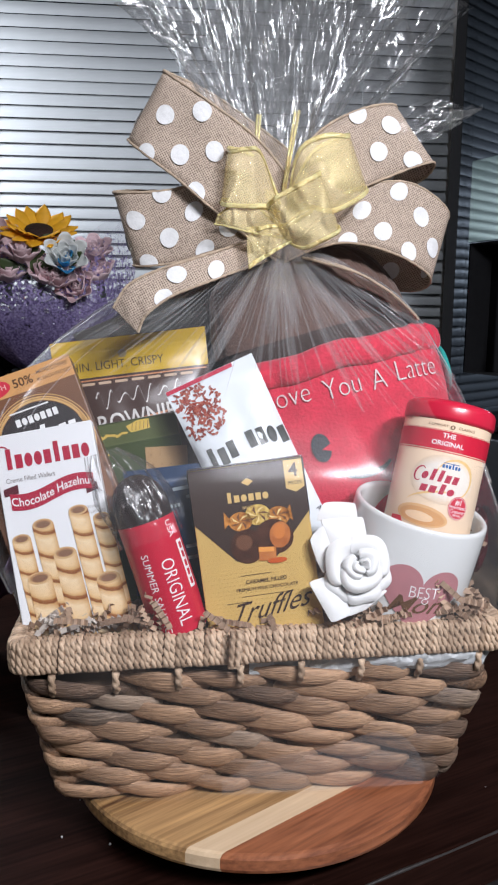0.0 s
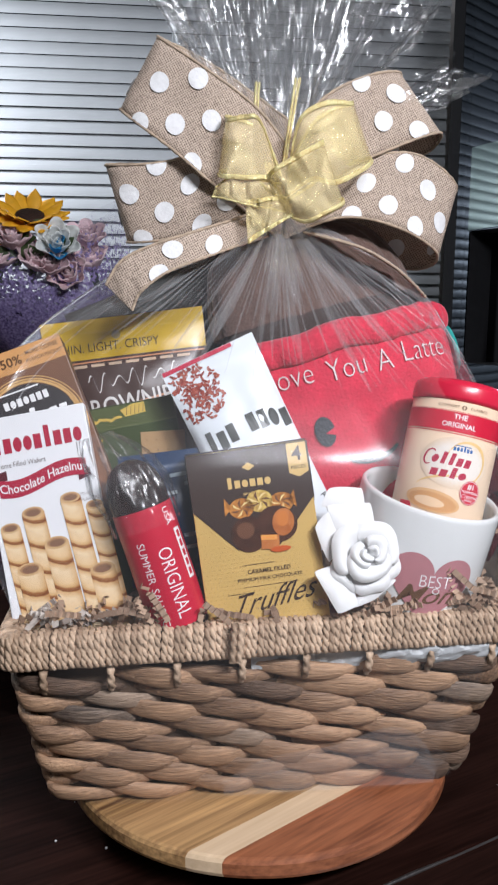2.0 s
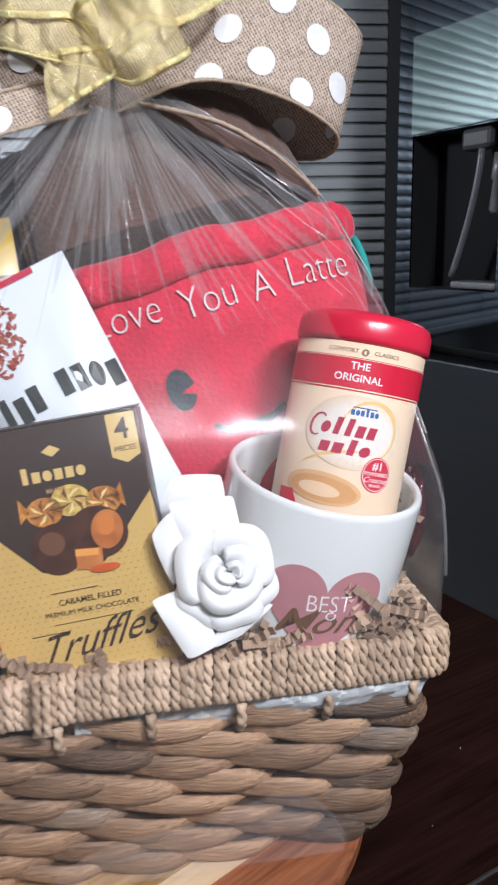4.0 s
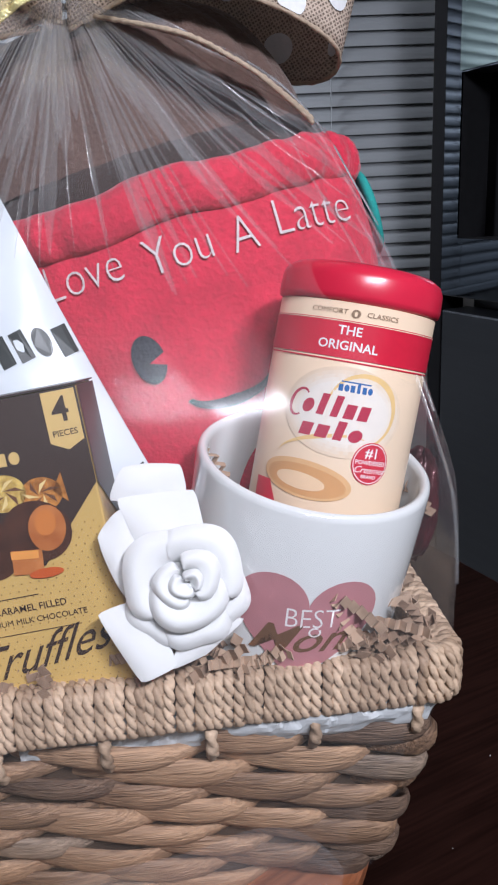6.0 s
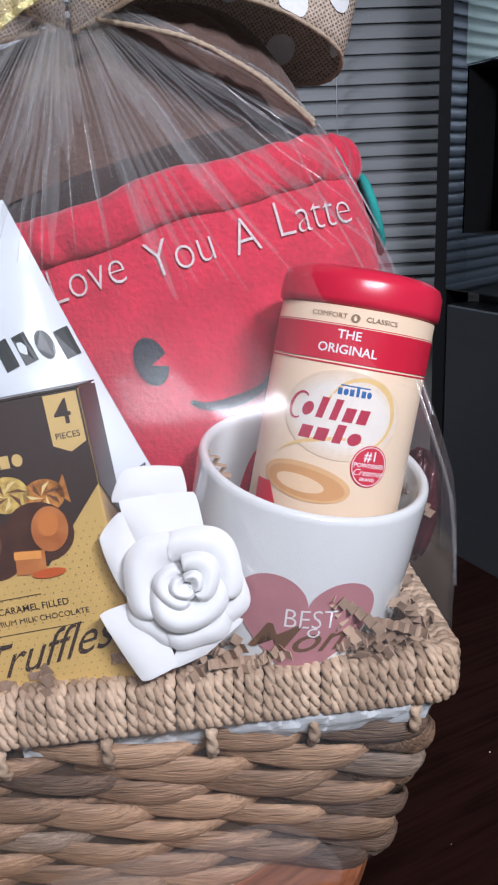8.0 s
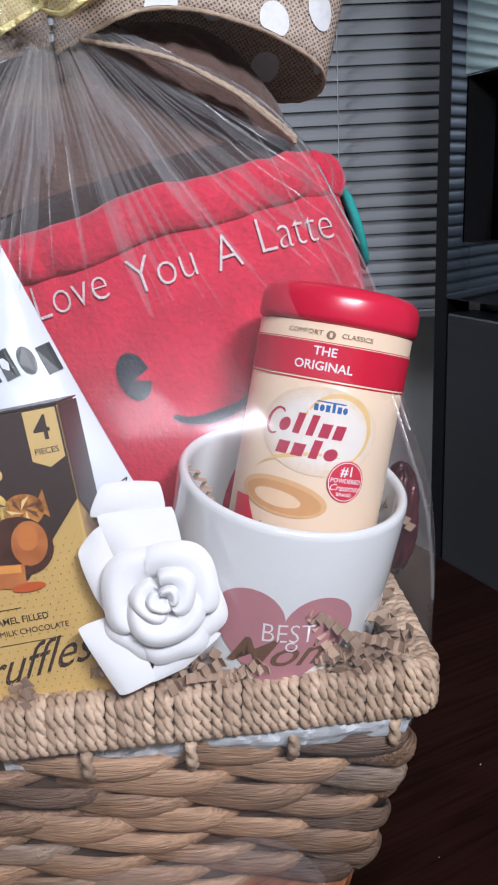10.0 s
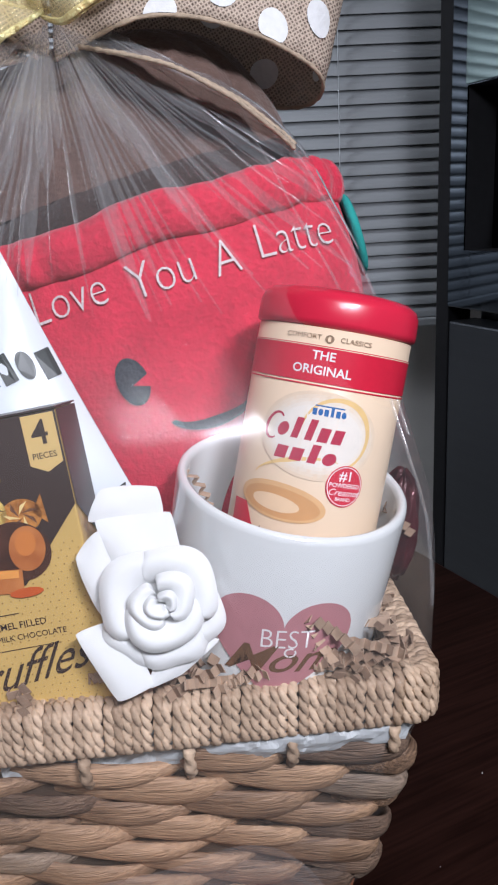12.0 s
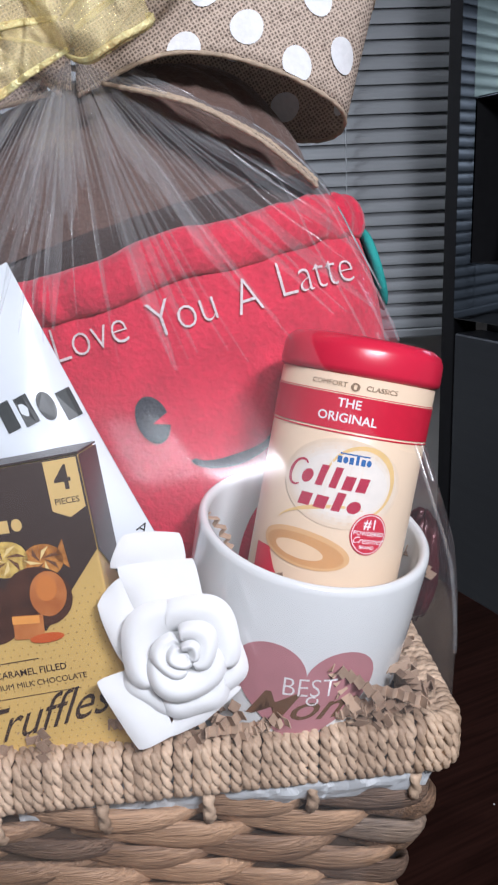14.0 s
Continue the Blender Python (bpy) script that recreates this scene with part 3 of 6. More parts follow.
def gift_basket():
    ob = thing("gift_basket", "plaited water hyacinth basket with cord-wrapped rim on the round board", "basket")
    bm = grid(lambda u, v: around(BASE_Z + 0.004 + v * (RIM_HI - BASE_Z - 0.012), u, -0.0035)[0], 96, 6, True)
    bmesh.ops.contextual_create(bm, geom=[e for e in bm.edges if e.is_boundary and e.verts[0].co.z < BASE_Z + 0.02])
    part("inner_wall", bm, M["liner"], ob)
    rng = random.Random(5)
    for row in range(ROWS_OF_WEAVE):
        z = 0.0450 + row * ROW_PITCH
        n = 18 + row // 3
        for k in range(n):
            s = (k + 0.5 * (row % 2) + rng.uniform(-0.15, 0.15)) / n
            pick = rng.random()
            mat = M["strand_grey"] if pick < 0.14 else M["strand_dark"] if pick < (0.36 if row > 4 else 0.20) else M["strand"]
            strand(row * 100 + k, z + rng.uniform(-0.0009, 0.0009), s, 1.76 / n * rng.uniform(0.88, 1.16), ob, mat)
    # Core is coloured dark to put shade into the gaps between cords.
    bm = grid(lambda u, v: (lambda a: around(0.1600 + 0.0070 * math.sin(a), u, -0.0045 + 0.0042 * math.cos(a))[0])(2 * math.pi * v), 96, 10, True)
    part("rim_core", bm, M["liner"], ob, smooth=True)
    path = [(0, -0.0036, -0.0122), (0, -0.0050, -0.0105), (0, -0.0054, -0.007), (0, -0.0054, 0.0052), (0, -0.0048, 0.0072), (0, -0.0022, 0.0083), (0, 0.0036, 0.0081), (0, 0.0066, 0.0060), (0, 0.0072, 0.0), (0, 0.006, -0.010)]
    wraps = [cord_mesh(path, tw, 0.0022, "cord_wrap", 16, 64) for tw in (3.7, 4.0, 4.3, 4.6)]
    n = 296
    for k in range(n):
        s = (k + rng.uniform(-0.14, 0.14)) / n
        p, t, nn = around(0.1605 + rng.uniform(-0.0005, 0.0005), s, 0.0035)
        p = p - 0.0050 * nn
        m = Matrix.Translation(p) @ Matrix((t, -nn, Vector((0, 0, 1)))).transposed().to_4x4() @ pose(0, 0, 0, 0, rng.uniform(2, 5), 0)
        share("cord_wrap", rng.choice(wraps), ob, m)
    stake = cord_mesh([(0, -0.002, 0.0), (0, -0.0050, -0.008), (0, -0.0044, -0.015), (0, 0.0010, -0.022)], 1.7, 0.0025, "stake_cord")
    for k in range(26):
        s = (k + 0.35) / 26
        p, t, nn = around(0.152, s, -0.001)
        share("stake_cord", stake, ob, Matrix.Translation(p) @ Matrix((t, -nn, Vector((0, 0, 1)))).transposed().to_4x4())
    binding = cord_mesh([(0, -0.008, -0.0125), (0, -0.0092, 0.0), (0, -0.0085, 0.0125)], 2.0, 0.0022, "binding_cord")
    for dx in (0.0, 0.004):
        share("binding_cord", binding, ob, pose(-0.026 + dx, -0.0345, 0.1605, 0, 3, 0))
    return ob


gift_basket()


# ---- packages in the basket ----
def candy_picture(ob, x, z, s, mp=flat_map):
    choc, choc2, orange, gold, red, light = material("chocolate_print", (0.085, 0.032, 0.018), 0.35, scale=150, vary=0.3, bump=0, tint=(0.028, 0.010, 0.006)), shade((0.15, 0.065, 0.035)), material("caramel_print", (0.52, 0.20, 0.06), 0.35, scale=140, vary=0.2, bump=0, tint=(0.34, 0.085, 0.018)), material("gold_foil_print", (0.78, 0.55, 0.16), 0.3, scale=420, vary=0.3, bump=0, tint=(0.24, 0.10, 0.015)), material("copper_foil_print", (0.62, 0.27, 0.06), 0.3, scale=420, vary=0.3, bump=0, tint=(0.13, 0.028, 0.006)), shade((0.80, 0.62, 0.28))
    for cx, cz, r in ((-0.011, 0.012, 0.0072), (0.0125, 0.0125, 0.0072), (0.0, 0.015, 0.0078)):
        polygon(oval(x + cx * s, z + cz * s, r * s, r * 0.82 * s), ob, red if cx else gold, 2, "candy_print", mp)
        for q in range(7):
            t = math.radians(q * 51 + 1000 * cx)
            tip = (x + (cx + 0.92 * r * math.cos(t)) * s, z + (cz + 0.75 * r * math.sin(t)) * s)
            polygon([(x + (cx + 0.12 * r * math.cos(t + 1.6)) * s, z + (cz + 0.12 * r * math.sin(t + 1.6)) * s), tip, (x + (cx + 0.62 * r * math.cos(t + 0.42)) * s, z + (cz + 0.5 * r * math.sin(t + 0.42)) * s)], ob, light if q % 2 else choc2, 3, "candy_print", mp)
    for sx in (-1, 1):
        polygon([(x + sx * 0.0165 * s, z + 0.013 * s), (x + sx * 0.0205 * s, z + 0.019 * s), (x + sx * 0.0212 * s, z + 0.0085 * s)], ob, red, 2, "candy_print", mp)
    polygon(oval(x - 0.0085 * s, z - 0.0035 * s, 0.0105 * s, 0.0105 * s), ob, choc, 5, "candy_print", mp)
    polygon(oval(x - 0.0105 * s, z - 0.001 * s, 0.0052 * s, 0.0048 * s), ob, choc2, 6, "candy_print", mp)
    polygon(oval(x + 0.0085 * s, z + 0.0005 * s, 0.0118 * s, 0.0105 * s, -20), ob, choc, 6, "candy_print", mp)
    polygon(oval(x + 0.0120 * s, z + 0.001 * s, 0.0064 * s, 0.0080 * s, -12), ob, orange, 7, "candy_print", mp)
    polygon(oval(x + 0.0118 * s, z + 0.003 * s, 0.0036 * s, 0.0046 * s, -12), ob, shade((0.60, 0.20, 0.045)), 8, "candy_print", mp)
    polygon(rect(x + 0.003 * s, z - 0.0095 * s, 0.0105 * s, 0.0085 * s, -6), ob, orange, 9, "candy_print", mp)
    polygon(rect(x + 0.0025 * s, z - 0.0068 * s, 0.0095 * s, 0.0028 * s, -6), ob, shade((0.80, 0.34, 0.08)), 10, "candy_print", mp)
    polygon(oval(x + 0.0085 * s, z - 0.0142 * s, 0.006 * s, 0.0017 * s), ob, shade((0.55, 0.10, 0.02)), 10, "candy_print", mp)


def truffle_box():
    w, d, h = 0.0745, 0.028, 0.122
    ob = thing("truffle_box", "dark brown and gold card box of caramel truffles", "box", stand(-0.0080, -0.0200, 0.2117, -5, 9.5, 8))
    carton(w, d, h, ob, M["gold_card"])
    T = h / 2
    brown = M["choc_card"]
    part("brown_lid_print", box(w + 0.0008, d + 0.0008, 0.0006, 0, at=(0, d / 2, T + 0.0009)), brown, ob)
    polygon([(-w / 2, T), (-w / 2, T - 0.0345), (-0.013, T - 0.061), (0.013, T - 0.061), (w / 2, T - 0.0345), (w / 2, T)], ob, brown, 1, "brown_top_print")
    for sx in (-1, 1):
        bm = bmesh.new()
        bm.faces.new([bm.verts.new((sx * (w / 2 + 0.0005), y, z)) for y, z in ((0, T), (d, T), (d, T - 0.055), (0, T - 0.0345))])
        part("side_print", bm, brown, ob)
    gold = shade((0.68, 0.47, 0.18), 0.35)
    wordmark("|#o##o", 0.028, 0.0050, -0.001, T - 0.021, ob, gold, 2)
    polygon([(-0.004, T - 0.011), (0, T - 0.0135), (0.004, T - 0.011), (0, T - 0.0085)], ob, gold, 2, "diamond_emblem")
    words("BRAZIL", 0.0026, -0.001, T - 0.0275, ob, gold, 2)
    polygon([(0.0245, T - 0.0005), (0.0365, T - 0.0005), (0.0365, T - 0.0185), (0.0305, T - 0.0215), (0.0245, T - 0.0185)], ob, gold, 2, "count_badge", label="gold pennant badge")
    words("4", 0.0125, 0.0303, T - 0.0075, ob, brown, 3, bold=0.012)
    words("PIECES", 0.0031, 0.0304, T - 0.0155, ob, brown, 3, bold=0.008)
    candy_picture(ob, 0.004, T - 0.0485, 1.05)
    words("CARAMEL FILLED", 0.0035, 0.004, T - 0.0752, ob, brown, 2, bold=0.006)
    words("PREMIUM MILK CHOCOLATE", 0.0031, 0.004, T - 0.0798, ob, brown, 2)
    for dx, dz, ww in ((-0.002, -0.0707, 0.020), (0.004, -0.0842, 0.034), (-0.016, -0.0877, 0.014)):
        polygon(rect(dx, T + dz, ww, 0.0003), ob, brown, 2, "rule_line")
    words("Truffles", 0.0178, 0.002, T - 0.0930, ob, brown, 2, turn=8, shear=0.75, wide=0.97)
    polygon(band(0.004, T - 0.108, 0.026, 0.007, 0.0006, 7, 190, 350, taper=0.5), ob, brown, 2, "flourish")
    bm = bmesh.new()
    for i in range(23):
        for j in range(28):
            x, z = -0.0355 + i * 0.0032 + 0.0016 * (j % 2), -T + 0.004 + j * 0.0026
            edge = T - 0.0365 - 0.027 * (1 - min(1, max(0, (abs(x) - 0.013) / 0.024)))
            if z < edge and abs(x) < 0.036:
                bm.faces.new([bm.verts.new((x + 0.00028 * math.cos(a), -0.0003, z + 0.00028 * math.sin(a))) for a in [k * math.pi / 3 for k in range(6)]])
    tagged(part("dot_pattern", bm, shade((0.30, 0.17, 0.05)), ob), kind="stuff")
    return ob


def wafer_photo():
    """Photo print of a rolled wafer: toasted edges, a slanting caramel band at each turn, fine crumbs."""
    m = bpy.data.materials.new("wafer_photo_print")
    m.use_nodes = True
    n, l = m.node_tree.nodes, m.node_tree.links
    b = n["Principled BSDF"]

    def calc(op, a, c=0.0, d=0.0):
        q = n.new("ShaderNodeMath")
        q.operation = op
        for k, v in enumerate((a, c, d)):
            if isinstance(v, (int, float)):
                q.inputs[k].default_value = v
            else:
                l.new(v, q.inputs[k])
        return q.outputs[0]
    tc, sp, ns = n.new("ShaderNodeTexCoord"), n.new("ShaderNodeSeparateXYZ"), n.new("ShaderNodeTexNoise")
    l.new(tc.outputs["Object"], sp.inputs[0])
    l.new(tc.outputs["Object"], ns.inputs[0])
    ns.inputs["Scale"].default_value, ns.inputs["Detail"].default_value = 2.6, 6
    x, z = sp.outputs[0], sp.outputs[2]
    wob = calc("MULTIPLY_ADD", ns.outputs[0], 0.95, -0.47)
    turn = calc("ADD", calc("MULTIPLY_ADD", x, 0.26, calc("MULTIPLY_ADD", calc("MULTIPLY", x, x), -0.55, calc("MULTIPLY", z, 0.86))), calc("MULTIPLY", wob, 0.12))
    saw = calc("FRACT", turn)
    r1 = n.new("ShaderNodeValToRGB")
    e = r1.color_ramp.elements
    e[0].position, e[0].color = 0.0, (0.24, 0.085, 0.028, 1)
    e[1].position, e[1].color = 0.16, (0.66, 0.41, 0.18, 1)
    for p, col in ((0.10, (0.33, 0.13, 0.045, 1)), (0.30, (0.78, 0.56, 0.31, 1)), (0.75, (0.83, 0.65, 0.42, 1)), (0.96, (0.68, 0.43, 0.20, 1)), (1.0, (0.33, 0.12, 0.04, 1))):
        q = e.new(p)
        q.color = col
    l.new(saw, r1.inputs[0])
    edge = calc("MULTIPLY_ADD", calc("POWER", calc("ABSOLUTE", calc("MULTIPLY", calc("ADD", x, 0.06), 2.0)), 2.6), 0.62, wob)
    mx = n.new("ShaderNodeMix")
    mx.data_type = "RGBA"
    mx.blend_type = "MULTIPLY"
    l.new(calc("MAXIMUM", calc("MINIMUM", edge, 1.0), 0.0), mx.inputs["Factor"])
    l.new(r1.outputs[0], mx.inputs["A"])
    mx.inputs["B"].default_value = (0.68, 0.48, 0.28, 1)
    l.new(mx.outputs["Result"], b.inputs["Base Color"])
    b.inputs["Roughness"].default_value = 0.35
    return m


M["wafer_photo"] = wafer_photo()


def wafer_print(ob, x, z0, z1, w, lean, layer):
    """A printed wafer roll seen from its open end, drawn at unit width and scaled."""
    tan, rim, hole = shade((0.62, 0.40, 0.20)), shade((0.40, 0.22, 0.11)), shade((0.24, 0.125, 0.075))
    tall = (z1 - z0) / w
    bm = grid(lambda u, v: Vector((u - 0.5, 0, tall * v + 0.16 * math.sqrt(max(0, 1 - (2 * u - 1) ** 2)) * (v > 0.99))), 10, 12)
    m = pose(x + lean * (z1 - z0), -0.00007 * layer - 0.0001, z0, 0, -math.degrees(math.atan(lean)), 0) @ Matrix.Diagonal((w, 1, w, 1))
    part("wafer_print", bm, M["wafer_photo"], ob, m=m)
    polygon(oval(x, z1, w * 0.48, w * 0.26), ob, tan, layer + 1.5, "wafer_print")
    polygon(oval(x, z1 + w * 0.01, w * 0.38, w * 0.19), ob, rim, layer + 2, "wafer_print")
    polygon(oval(x + w * 0.02, z1 - w * 0.01, w * 0.31, w * 0.145), ob, hole, layer + 2.5, "wafer_print")


def wafer_box():
    w, d, h = 0.066, 0.034, 0.150
    ob = thing("wafer_box", "white card box printed with rolled chocolate hazelnut wafers", "box", stand(-0.1350, 0.0035, 0.2195, -1, 14, 10))
    carton(w, d, h, ob, M["white_box"])
    T = h / 2
    red = shade(CRIMSON)
    wordmark("|#oo#|##o", 0.056, 0.0100, 0.001, T - 0.0185, ob, red, 1)
    polygon(band(-0.0275, T - 0.0125, 0.0045, 0.005, 0.0012, 0, 40, 240, taper=0.4), ob, red, 1, "brand_swirl")
    words("Creme Filled Wafers", 0.0046, -0.012, T - 0.0305, ob, shade((0.25, 0.22, 0.22)), 1, wide=0.82)
    wave = lambda x: 0.0034 * math.sin(x * 95) + 0.02 * x
    top = [(x, T - 0.0365 + wave(x)) for x in np.linspace(-0.027, 0.028, 20)]
    polygon(top + [(x, z - 0.0108) for x, z in top[::-1]], ob, red, 2, "ribbon_banner", label="crimson ribbon banner")
    polygon([(-0.0305, T - 0.0355), (-0.021, T - 0.0335), (-0.021, T - 0.0395), (-0.0305, T - 0.0405)], ob, shade((0.10, 0.01, 0.02)), 1, "banner_fold")
    polygon([(0.022, T - 0.0475), (0.030, T - 0.0455), (0.0295, T - 0.0405), (0.022, T - 0.0425)], ob, shade((0.10, 0.01, 0.02)), 1, "banner_fold")
    words("Chocolate Hazelnut", 0.0078, 0.0004, T - 0.0420, ob, shade(WHITE), 3, bold=0.014, wide=0.86, bend=lambda a: wave(a))
    words("WITH OTHER", 0.0028, 0.020, T - 0.0565, ob, shade((0.35, 0.32, 0.32)), 1)
    words("NATURAL FLAVORS", 0.0028, 0.020, T - 0.0600, ob, shade((0.35, 0.32, 0.32)), 1)
    B = -T
    polygon([(0.018, B + 0.005), (w / 2, B + 0.005), (w / 2, B + 0.052), (0.022, B + 0.048)], ob, red, 1, "print")
    for x, z1, ww, layer in ((0.0285, B + 0.086, 0.0110, 2), (0.0145, B + 0.093, 0.0128, 4), (-0.0095, B + 0.088, 0.0138, 4), (-0.0245, B + 0.081, 0.0120, 4), (0.0015, B + 0.067, 0.0150, 8), (0.0262, B + 0.046, 0.0155, 8), (-0.0172, B + 0.054, 0.0155, 12)):
        wafer_print(ob, x, B + 0.001, z1, ww, 0.07, layer)
    return ob


def coffee_box():
    w, d, h = 0.082, 0.030, 0.125
    ob = thing("coffee_box", "brown instant coffee box with a round black emblem", "box", stand(-0.1490, 0.027, 0.2690, 0, 14, 20))
    carton(w, d, h, ob, material("coffee_brown_card", (0.20, 0.085, 0.04), 0.4, scale=12, vary=0.25, bump=0.02))
    T = h / 2
    polygon(rect(0, T - 0.0075, w, 0.015), ob, shade((0.62, 0.32, 0.12)), 1, "orange_band")
    polygon(oval(-0.0150, T - 0.0078, 0.0125, 0.0060), ob, shade((0.60, 0.03, 0.06)), 2, "red_label")
    words("WITH", 0.0052, -0.0120, T - 0.0078, ob, shade((0.80, 0.55, 0.50)), 3)
    words("50%", 0.0084, 0.0062, T - 0.0080, ob, shade((0.10, 0.045, 0.02)), 2, bold=0.02)
    words("MORE COFFEE", 0.0037, 0.0275, T - 0.0052, ob, shade((0.10, 0.045, 0.02)), 2, bold=0.01, wide=0.92)
    words("IN EACH PACKET", 0.0033, 0.0275, T - 0.0102, ob, shade((0.10, 0.045, 0.02)), 2, bold=0.008, wide=0.92)
    gold = shade((0.66, 0.40, 0.16), 0.3)
    cx, cz = 0.006, T - 0.053
    for r, t in ((0.0322, 0.0010), (0.0340, 0.0006), (0.0306, 0.0016)):
        polygon(band(cx, cz, r, r, t, 0, -20, 200, 40), ob, gold, 2, "gold_ring")
    polygon(oval(cx, cz, 0.0292, 0.0292, n=48), ob, shade((0.035, 0.030, 0.032)), 3, "black_emblem")
    wordmark("#o#o###", 0.030, 0.0056, cx + 0.001, cz + 0.0190, ob, shade(WHITE), 4)
    polygon(rect(cx - 0.002, cz + 0.0262, 0.027, 0.0010), ob, shade(WHITE), 4, "brand_mark")
    wordmark("|o#|o##", 0.047, 0.0085, cx + 0.001, cz + 0.0055, ob, shade(WHITE), 4, lean=0.2)
    return ob


def brownie_pouch():
    w, h = 0.118, 0.205
    ob = thing("brownie_pouch", "yellow and brown snack pouch of thin brownie crisps", "snack bag", stand(-0.0815, 0.0905, 0.2500, 0, 8, 7))
    T = h / 2
    face = pouch(w, h, 0.016, ob, material("brown_pouch_film", (0.055, 0.028, 0.020), 0.3, scale=30, vary=0.15, bump=0.05), seed=3)
    yellow, brown = shade((0.56, 0.36, 0.02), 0.3), shade((0.055, 0.026, 0.02), 0.3)
    sheet(-w / 2 + 0.0003, w / 2 - 0.0003, T - 0.0295, T - 0.0005, ob, yellow, 1, face, "yellow_header", "mustard yellow header")
    sheet(-w / 2 + 0.0003, w / 2 - 0.0003, T - 0.083, T - 0.0295, ob, brown, 1, face, "brown_band", "dark brown band", bottom=lambda x: T - 0.078 + 0.10 * x)
    polygon(oval(-0.006, T - 0.0135, 0.0033, 0.0033, n=16), ob, shade((0.33, 0.26, 0.13)), 3, "hang_hole", face)
    words("THIN. LIGHT. CRISPY", 0.0094, -0.0130, T - 0.0215, ob, shade((0.05, 0.03, 0.01)), 3, mp=face, wide=0.86)
    for k in range(7):
        polygon(rect(-0.034 + k * 0.0125, T - 0.0345, 0.0095, 0.0020), ob, shade((0.55, 0.40, 0.28)), 3, "text_bar", face)
    for dz, tt in ((-0.0312, 0.0010), (-0.064, 0.0014)):
        sheet(-w / 2 + 0.002, w / 2 - 0.002, T + dz - tt, T + dz, ob, shade((0.58, 0.25, 0.12), 0.3), 3, face, "copper_line", bottom=lambda x, q=dz, k=tt: T + q - k + 0.16 * x * (q < -0.05), top=lambda x, q=dz: T + q + 0.16 * x * (q < -0.05))
    white = shade((0.62, 0.60, 0.58))
    curl = [(x, T - 0.0455 + 0.05 * x + 0.0048 * math.sin(x * 620) * (1 + 0.5 * math.sin(x * 210))) for x in np.linspace(-0.030, 0.036, 90)]
    polygon(curl + [(x + 0.0004, z - 0.0010) for x, z in curl[::-1]], ob, white, 3, "script_swirl", face)
    words("BROWNIE", 0.0190, -0.0050, T - 0.0645, ob, white, 4, mp=face, turn=5, bold=0.01, wide=0.80)
    return ob


def cracker_box():
    w, h = 0.076, 0.150
    ob = thing("cracker_box", "dark green cracker box with a gold emblem", "box", stand(-0.0830, 0.0500, 0.2170, 0, 6, 10))
    T = h / 2
    carton(w, 0.020, h, ob, material("green_card", (0.050, 0.072, 0.022), 0.32, scale=40, vary=0.1, bump=0.03, coat=0.15))
    polygon(rect(0, T - 0.0075, w - 0.001, 0.0145), ob, shade((0.085, 0.105, 0.035)), 1, "top_panel")
    gold, tan, dark = shade((0.66, 0.46, 0.10)), shade((0.44, 0.28, 0.14)), shade((0.20, 0.11, 0.05))
    polygon(rect(0, T - 0.0150, w - 0.001, 0.0006), ob, shade((0.15, 0.18, 0.07)), 2, "crease")
    polygon([(0.001, T - 0.0035), (0.004, T - 0.0085), (0.018, T - 0.0075), (0.018, T - 0.0005), (0.010, T - 0.0005)], ob, gold, 2, "emblem_print")
    for k in range(5):
        polygon(rect(0.0055 + 0.0028 * k, T - 0.0045, 0.0004, 0.0060, -14), ob, dark, 3, "emblem_print")
    for k in range(6):
        polygon(oval(-0.0190 + 0.0036 * k, T - 0.0085 - 0.0006 * math.sin(k * 2.1), 0.0030, 0.0009, 28 * math.sin(k * 1.9), 12), ob, gold, 2, "leaf_print")
    for k in range(5):
        polygon(oval(-0.0300 + 0.0034 * k, T - 0.0220 + 0.0008 * math.sin(k * 2.4), 0.0028, 0.0009, 35 * math.sin(k * 1.7), 12), ob, gold, 2, "leaf_print")
    polygon(rect(0.0250, T - 0.0365, 0.030, 0.028, -7), ob, tan, 3, "biscuit_print")
    for i in range(4):
        for j in range(3):
            polygon(oval(0.0150 + 0.0065 * i, T - 0.0270 - 0.0070 * j - 0.0008 * i, 0.0006, 0.0006, n=8), ob, dark, 4, "biscuit_print")
    polygon([(-0.0330, T - 0.0320), (-0.0290, T - 0.0370), (-0.0270, T - 0.0470), (-0.0350, T - 0.0450)], ob, shade((0.55, 0.56, 0.52)), 2, "flower_print")
    return ob


def blue_packet():
    ob = thing("blue_snack_packet", "small navy blue snack packet tucked between the boxes", "snack bag", stand(-0.060, 0.020, 0.222, 0, 12, 6))
    face = pouch(0.062, 0.085, 0.010, ob, material("blue_packet_film", (0.018, 0.045, 0.11), 0.28, scale=30, vary=0.15, bump=0.05), seed=9)
    white = shade((0.45, 0.55, 0.62))
    for dx, dz, ww in ((0.010, 0.027, 0.018), (0.016, 0.021, 0.012), (-0.006, 0.015, 0.022), (0.014, -0.012, 0.016), (0.012, -0.020, 0.014)):
        polygon(rect(dx, dz, ww, 0.0024, 4), ob, white, 2, "text_bar", face)
    return ob


